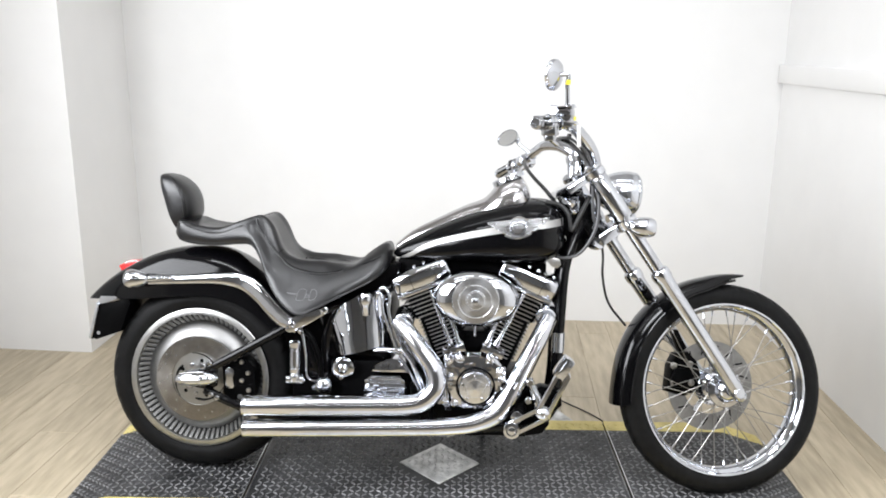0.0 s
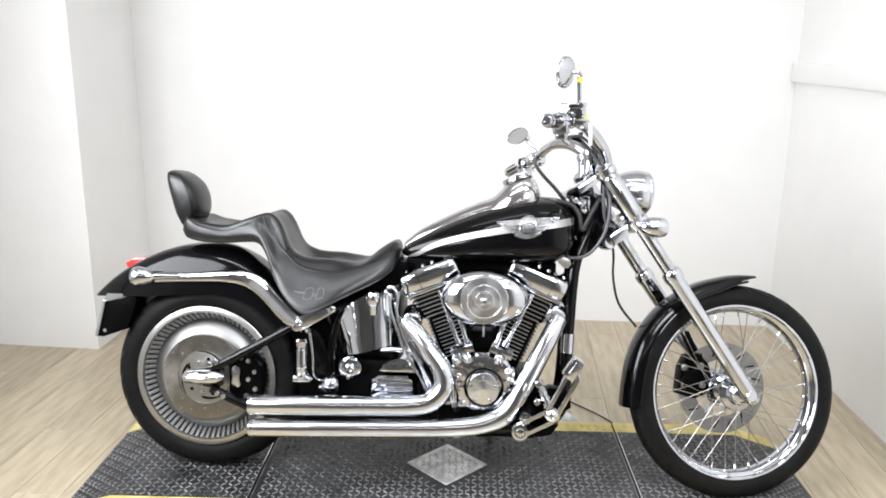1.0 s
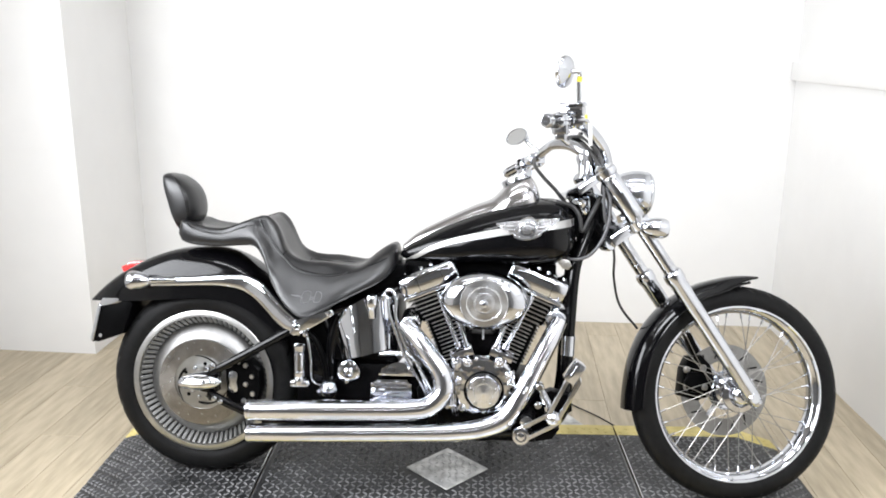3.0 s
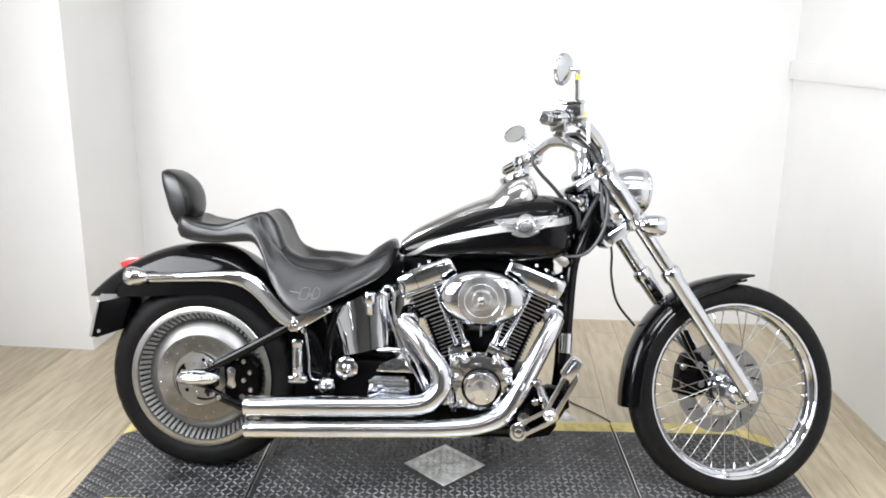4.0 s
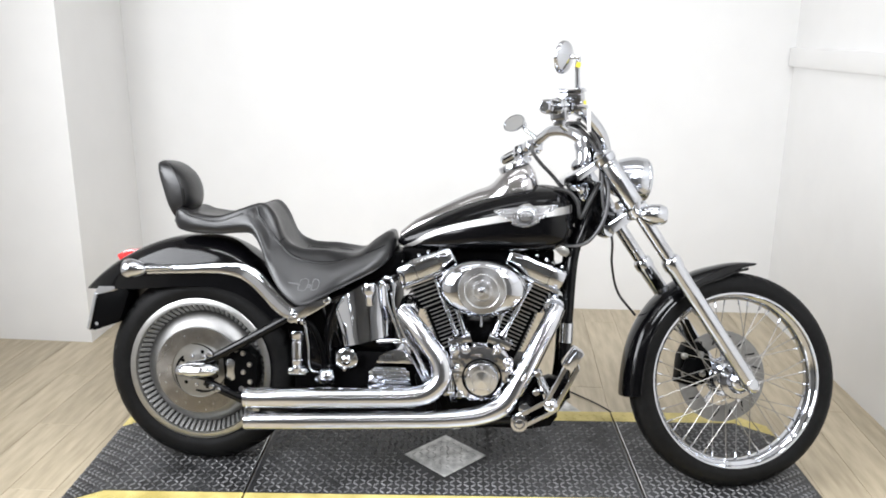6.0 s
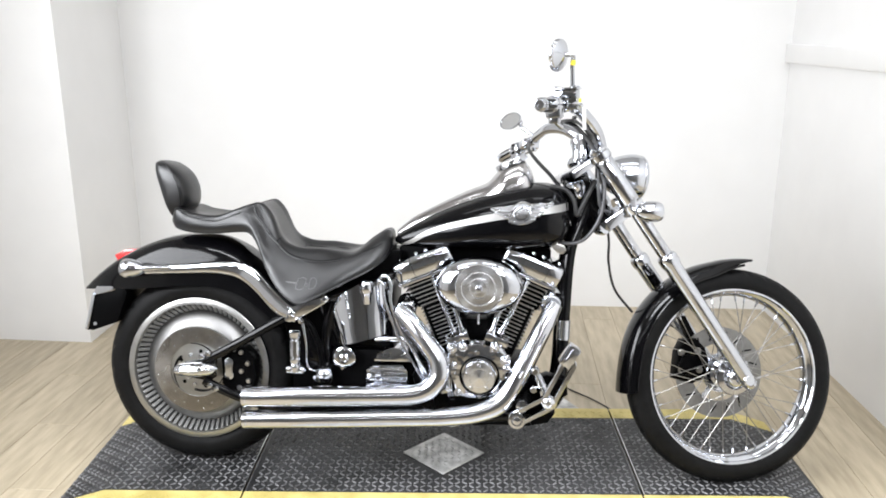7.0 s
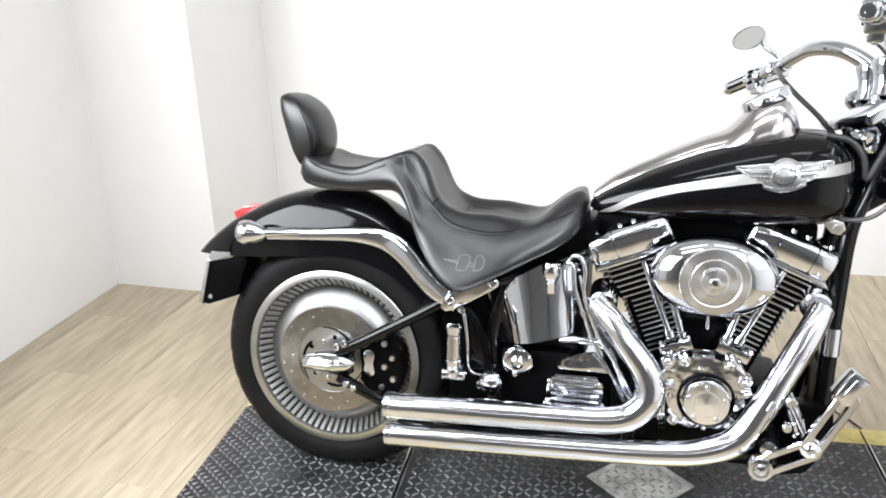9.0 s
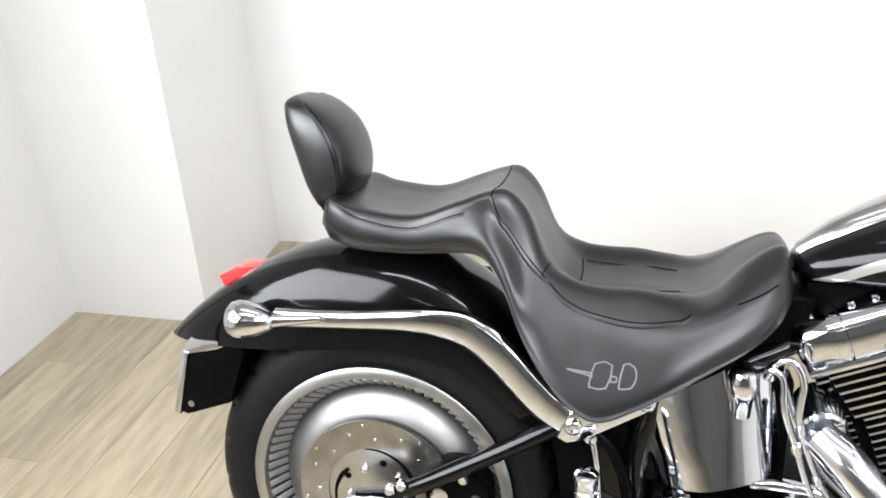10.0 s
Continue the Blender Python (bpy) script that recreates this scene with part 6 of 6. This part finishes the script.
# ---- forward brake control and rider peg on the right ----
def bar_slot(bm, p, q, w, y0, y1):
    """A flat arm with rounded ends and one long open slot, between two points in the x-z plane."""
    p, q = Vector((p[0], 0, p[1])), Vector((q[0], 0, q[1]))
    d = (q - p).normalized()
    n = Vector((-d.z, 0, d.x))
    loops = []
    for k in range(28):
        a = 2 * math.pi * k / 28
        end = q if math.cos(a) > 0 else p
        o = d * math.cos(a) + n * math.sin(a)
        row = []
        for r, y in ((w + 0.0055, y0), (w + 0.0075, y0 + 0.002), (w + 0.0075, y1 - 0.002), (w + 0.0055, y1), (w - 0.0045, y1), (w - 0.0060, y1 - 0.002), (w - 0.0060, y0 + 0.002), (w - 0.0045, y0)):
            row.append(end + o * r + Vector((0, y, 0)))
        loops.append(row)
    rings(bm, loops, cap=False, seam=True)


pedal = B("brake_pedal", lambda bm: bar_slot(bm, (0.240, 0.244), (0.322, 0.290), 0.0165, -0.258, -0.240), M_CHROME, label="chrome skeleton brake pedal")
B("pedal_arm", lambda bm: bar_slot(bm, (0.322, 0.296), (0.376, 0.405), 0.0145, -0.262, -0.246), M_CHROME, pedal)
B("pedal_hub", lambda bm: (lathe(bm, (0.232, -0.225, 0.236), (0, -1, 0), [(0, 0.0), (0, 0.024), (0.030, 0.026), (0.036, 0.024), (0.037, 0.017), (0.034, 0.015), (0.040, 0.011), (0.042, 0)], 28),), M_CHROME, pedal)
B("pedal_joint", lambda bm: lathe(bm, (0.322, -0.235, 0.292), (0, -1, 0), [(0, 0), (0, 0.018), (0.028, 0.018), (0.034, 0.012), (0.036, 0.006), (0.033, 0.005), (0.033, 0)], 20), M_CHROME, pedal)
B("pedal_pad", lambda bm: box(bm, -0.018, 0.018, -0.275, -0.225, -0.032, 0.032, 0.006, Matrix.Translation((0.378, 0, 0.432)) @ Matrix.Rotation(radians(32), 4, "Y")), M_CHROME, pedal)
B("pedal_rubber", lambda bm: box(bm, -0.008, 0.008, -0.2785, -0.26, -0.024, 0.024, 0.002, Matrix.Translation((0.378, 0, 0.432)) @ Matrix.Rotation(radians(32), 4, "Y")), M_CHROME_DULL, pedal)
B("master_cylinder", lambda bm: (lathe(bm, (0.312, -0.18, 0.290), (-0.35, 0, 1), [(0, 0), (0, 0.018), (0.03, 0.019), (0.035, 0.015), (0.060, 0.014), (0.066, 0.010), (0.078, 0.012), (0.09, 0.010), (0.092, 0)], 18),), M_CHROME, pedal, "chrome brake master cylinder")
B("pedal_link", lambda bm: (rod(bm, (0.283, -0.21, 0.372), (0.283, -0.225, 0.372), 0.012, bevel=0.003), rod(bm, (0.283, -0.218, 0.372), (0.318, -0.235, 0.300), 0.006), rod(bm, (0.279, -0.21, 0.318), (0.279, -0.228, 0.318), 0.010, bevel=0.002)), M_CHROME, pedal)
rpeg = B("rider_peg", lambda bm: lathe(bm, (0.262, -0.115, 0.272), (-0.12, -1, 0.0), [(0, 0), (0, 0.015), (0.015, 0.018), (0.11, 0.020), (0.118, 0.018), (0.118, 0)], 18), M_SATIN, label="black rubber rider footpeg")
for k in range(5):
    B("peg_ring", lambda bm: lathe(bm, (0.258 - 0.0022 * k, -0.145 - 0.018 * k, 0.272), (-0.12, -1, 0), [(0, 0.018), (0.002, 0.0215), (0.010, 0.0215), (0.012, 0.018)], 18), M_SATIN, rpeg)
B("peg_tip", lambda bm: lathe(bm, (0.2475, -0.232, 0.272), (-0.12, -1, 0), [(0, 0.012), (0.004, 0.018), (0.010, 0.017), (0.013, 0.008), (0.013, 0)], 18), M_CHROME, rpeg)
B("control_bracket", lambda bm: (slab(bm, [(0.245, 0.225), (0.34, 0.255), (0.385, 0.285), (0.38, 0.33), (0.32, 0.345), (0.285, 0.33), (0.25, 0.28)], -0.155, -0.105, 0.005), slab(bm, [(0.275, 0.205), (0.325, 0.215), (0.345, 0.245), (0.30, 0.255), (0.27, 0.235)], -0.21, -0.12, 0.006)), M_SATIN, fr)
B("voltage_regulator", lambda bm: box(bm, 0.362, 0.392, -0.055, 0.055, 0.28, 0.40, 0.006), M_SATIN, fr)
B("tube_clip", lambda bm: rod(bm, (0.372, -0.085, 0.50), (0.371, -0.088, 0.44), 0.0205, seg=14), M_CHROME_DULL, fr)

# ---- left side: primary cover and drive belt, hidden from the usual view ----
prim = B("primary_cover", lambda bm: slab(bm, [(*p,) for p in arc(0.10, 0.29, 0.105, -80, 95, 12) + arc(-0.24, 0.30, 0.12, 95, 275, 14)], 0.13, 0.215, 0.012), M_CHROME, label="chrome primary drive cover")
B("derby_cover", lambda bm: lathe(bm, (-0.24, 0.214, 0.30), (0, 1, 0), [(0, 0.075), (0.008, 0.072), (0.010, 0)], 32), M_CHROME, prim)
B("belt_pulley", lambda bm: lathe(bm, RAX, AY, [(0.085, 0.03), (0.085, 0.115), (0.115, 0.115), (0.115, 0.03)], 48, close=True), M_STEEL, rear)
B("drive_belt", lambda bm: [pipe(bm, [(-0.779, 0.10, 0.307 + s * 0.117), (-0.45, 0.105, 0.307 + s * 0.085), (-0.25, 0.11, 0.30 + s * 0.05)], 0.008, 8, flat=0.5) for s in (-1, 1)], M_HOSE, rear)
B("left_peg", lambda bm: rod(bm, (0.262, 0.115, 0.272), (0.25, 0.24, 0.272), 0.019, bevel=0.004), M_SATIN, fr)

# ---- cables ----
for name, pts, r, mat in (("throttle_cable", [(0.325, -0.37, 1.078), (0.345, -0.215, 1.092), (0.385, -0.150, 1.078), (0.432, -0.104, 1.030), (0.466, -0.102, 0.95), (0.478, -0.105, 0.90), (0.468, -0.105, 0.82), (0.430, -0.10, 0.755), (0.385, -0.09, 0.735), (0.33, -0.07, 0.74)], 0.0048, M_CABLE),
                          ("brake_hose", [(0.365, -0.34, 1.10), (0.372, -0.215, 1.100), (0.425, -0.120, 1.056), (0.470, -0.06, 0.94), (0.495, 0.0, 0.82), (0.512, 0.02, 0.735), (0.515, 0.03, 0.665), (0.540, 0.05, 0.575), (0.60, 0.06, 0.50)], 0.004, M_HOSE),
                          ("clutch_cable", [(0.265, 0.33, 1.035), (0.262, 0.20, 1.012), (0.288, 0.12, 0.975), (0.335, 0.07, 0.925), (0.375, 0.05, 0.86), (0.38, 0.05, 0.74)], 0.006, M_HOSE),
                          ("wiring_sleeve", [(0.32, -0.07, 0.905), (0.365, -0.075, 0.895), (0.392, -0.08, 0.862), (0.40, -0.082, 0.82), (0.425, -0.075, 0.865), (0.455, -0.06, 0.925)], 0.007, M_HOSE),
                          ("bar_wiring", [(0.345, -0.215, 1.094), (0.382, -0.150, 1.082), (0.430, -0.098, 1.036), (0.456, -0.06, 0.985), (0.460, -0.06, 0.93)], 0.0065, M_SATIN),
                          ("idle_cable", [(0.315, -0.37, 1.082), (0.350, -0.23, 1.096), (0.392, -0.148, 1.090), (0.448, -0.104, 1.030), (0.465, -0.095, 0.86), (0.50, -0.08, 0.83)], 0.0045, M_CABLE)):
    B(name, lambda bm: pipe(bm, pts, r, 10), mat)
B("horn_block", lambda bm: (lathe(bm, (0.478, -0.085, 0.785), (0.35, -0.6, 0.1), [(-0.02, 0), (-0.02, 0.022), (0.0, 0.024), (0.016, 0.020), (0.020, 0)], 18),), M_CHROME, label="chrome cable junction block")

# stitched seams and a stitched mark on the saddle skirt
def seat_line(name, pts, r, mat, label="", steps=4):
    for sgn in (-1, 1):
        line = [p if isinstance(p, Vector) else seat_point(p[0], p[1], 0.0002) for p in pts]
        B(name, lambda bm: pipe(bm, [(p.x, sgn * abs(p.y), p.z) for p in line], r, 6, steps), mat, seat, label)


def double_seam(pts, gap):
    """A raised welt and a dark line for the shade of the stitched groove."""
    seat_line("welt", pts, 0.0016, M_LEATHER, steps=2)
    seat_line("stitch_groove", [(x, v + gap) for x, v in pts], 0.0009, M_STITCH_SHADE, steps=2)


double_seam([(x, 4.02) for x in np.linspace(-0.836, -0.62, 26)], 0.10)
double_seam([(-0.582, 4.75), (-0.578, 4.45)] + [(x, 4.08) for x in np.linspace(-0.568, -0.50, 9)], 0.14)
double_seam([(-0.495, 4.06)] + [(x, 3.98) for x in np.linspace(-0.480, -0.310, 16)] + [(-0.30, 4.10)], 0.12)
seat_line("seam", [(-0.507, 4.1), (-0.502, 4.5), (-0.497, 5.0)], 0.0011, M_STITCH_SHADE)
seat_line("seam", [(-0.583, 4.7), (-0.580, 5.2), (-0.578, 6.0), (-0.577, 6.9)], 0.0010, M_STITCH_SHADE)
seat_line("seam", [(-0.452, 6.0), (-0.40, 6.0), (-0.35, 6.02), (-0.31, 6.15)], 0.0007, M_STITCH_SHADE)
seat_line("seam", [(-0.458, 6.0), (-0.456, 6.4), (-0.455, 6.95)], 0.0011, M_STITCH_SHADE)
seat_line("seam", [(-0.240, 3.95), (-0.222, 3.88), (-0.205, 3.80), (-0.186, 3.75)], 0.0012, M_STITCH_SHADE)


def stitched_outline(pts):
    seat_line("stitched_mark", [seat_level(x, z, 0.0004) for x, z in pts], 0.0013, M_STITCH, steps=2)


stitched_outline([(-0.463, 0.614), (-0.450, 0.611), (-0.437, 0.6095), (-0.428, 0.606), (-0.430, 0.611), (-0.444, 0.6125), (-0.463, 0.614)])
stitched_outline([(-0.432, 0.594), (-0.409, 0.594), (-0.4015, 0.623), (-0.4245, 0.623), (-0.432, 0.594)])
stitched_outline([(-0.404, 0.603), (-0.396, 0.603), (-0.395, 0.609), (-0.403, 0.609), (-0.404, 0.603)])
stitched_outline([(-0.392, 0.595), (-0.376, 0.597), (-0.369, 0.610), (-0.372, 0.623), (-0.386, 0.625), (-0.392, 0.595)])

# ---- framed board on the side wall ----
board = thing("framed_board", pose(side(-2.24, 0.0) + 0.001, 0.0, 0.0, 0, 0, 2.2), "white printed board in a dark weathered wood frame", "framed board")
for y0, y1, z0, z1 in ((-0.95, 0.215, 0.03, 0.115), (-0.95, 0.215, 1.30, 1.385), (0.13, 0.215, 0.1155, 1.2995), (-0.95, -0.865, 0.1155, 1.2995)):
    bm = BM()
    box(bm, 0.002, 0.030, y0, y1, z0, z1, 0.004)
    part("frame_rail", bm, M_WOOD, board)
bm = BM()
box(bm, 0.002, 0.012, -0.864, 0.129, 0.116, 1.299)
part("board_sheet", bm, M_PAPER, board)
for k in range(22):
    bm = BM()
    box(bm, 0.012, 0.0126, -0.82, 0.095 - 0.03 * (k * 7 % 5), 0.150 + 0.05 * k, 0.154 + 0.05 * k)
    part("print_line", bm, M_INK, board)

# ---- pale plate and a thin cord on the floor behind the lift table ----
scrap = thing("floor_plate", pose(0, 0, FLOOR + 0.002), "pale sheet metal plate lying on the floor behind the lift table", "metal plate")
bm = BM()
corners = ((0.22, 0.40), (0.515, 0.425), (0.417, 0.59), (0.20, 0.62))
rings(bm, [[(x, y, 0.0) for x, y in corners], [(x, y, 0.004) for x, y in corners]])
part("plate", bm, M_PLATE, scrap)
bm = BM()
pipe(bm, [(0.40, 0.72, FLOOR + 0.004), (0.47, 0.64, FLOOR + 0.004), (0.56, 0.545, FLOOR + 0.004), (0.63, 0.44, FLOOR + 0.004), (0.64, 0.385, FLOOR + 0.004)], 0.0026, 8)
tagged(part("power_cable", bm, M_HOSE), "thin black power cable lying across the plank floor", "cable")


# ---- floor planks, laid along the side walls ----
PW, PL = 0.152, 1.22
plank_meshes = {}


def plank_mesh(w, ln):
    key = (round(w, 3), round(ln, 3))
    if key not in plank_meshes:
        bm = BM()
        b = 0.0012
        loops = []
        for z, i in ((-0.002, 0.0), (-0.0012, 0.0), (0.0, b)):
            loops.append([(i, i, z), (w - i, i, z), (w - i, ln - i, z), (i, ln - i, z)])
        rings(bm, loops)
        plank_meshes[key] = mesh_of("plank", bm, M_PLANK)
    return plank_meshes[key]


for i in range(33):
    x = -2.44 + i * PW
    y = -6.98 - (i * 0.43) % PL
    while y < 1.85:
        y1 = min(y + PL, 1.88)
        o = new("plank", plank_mesh(PW - 0.0015, y1 - y - 0.0015))
        o.parent = floor
        o.location = (x, y, FLOOR)
        y += PL
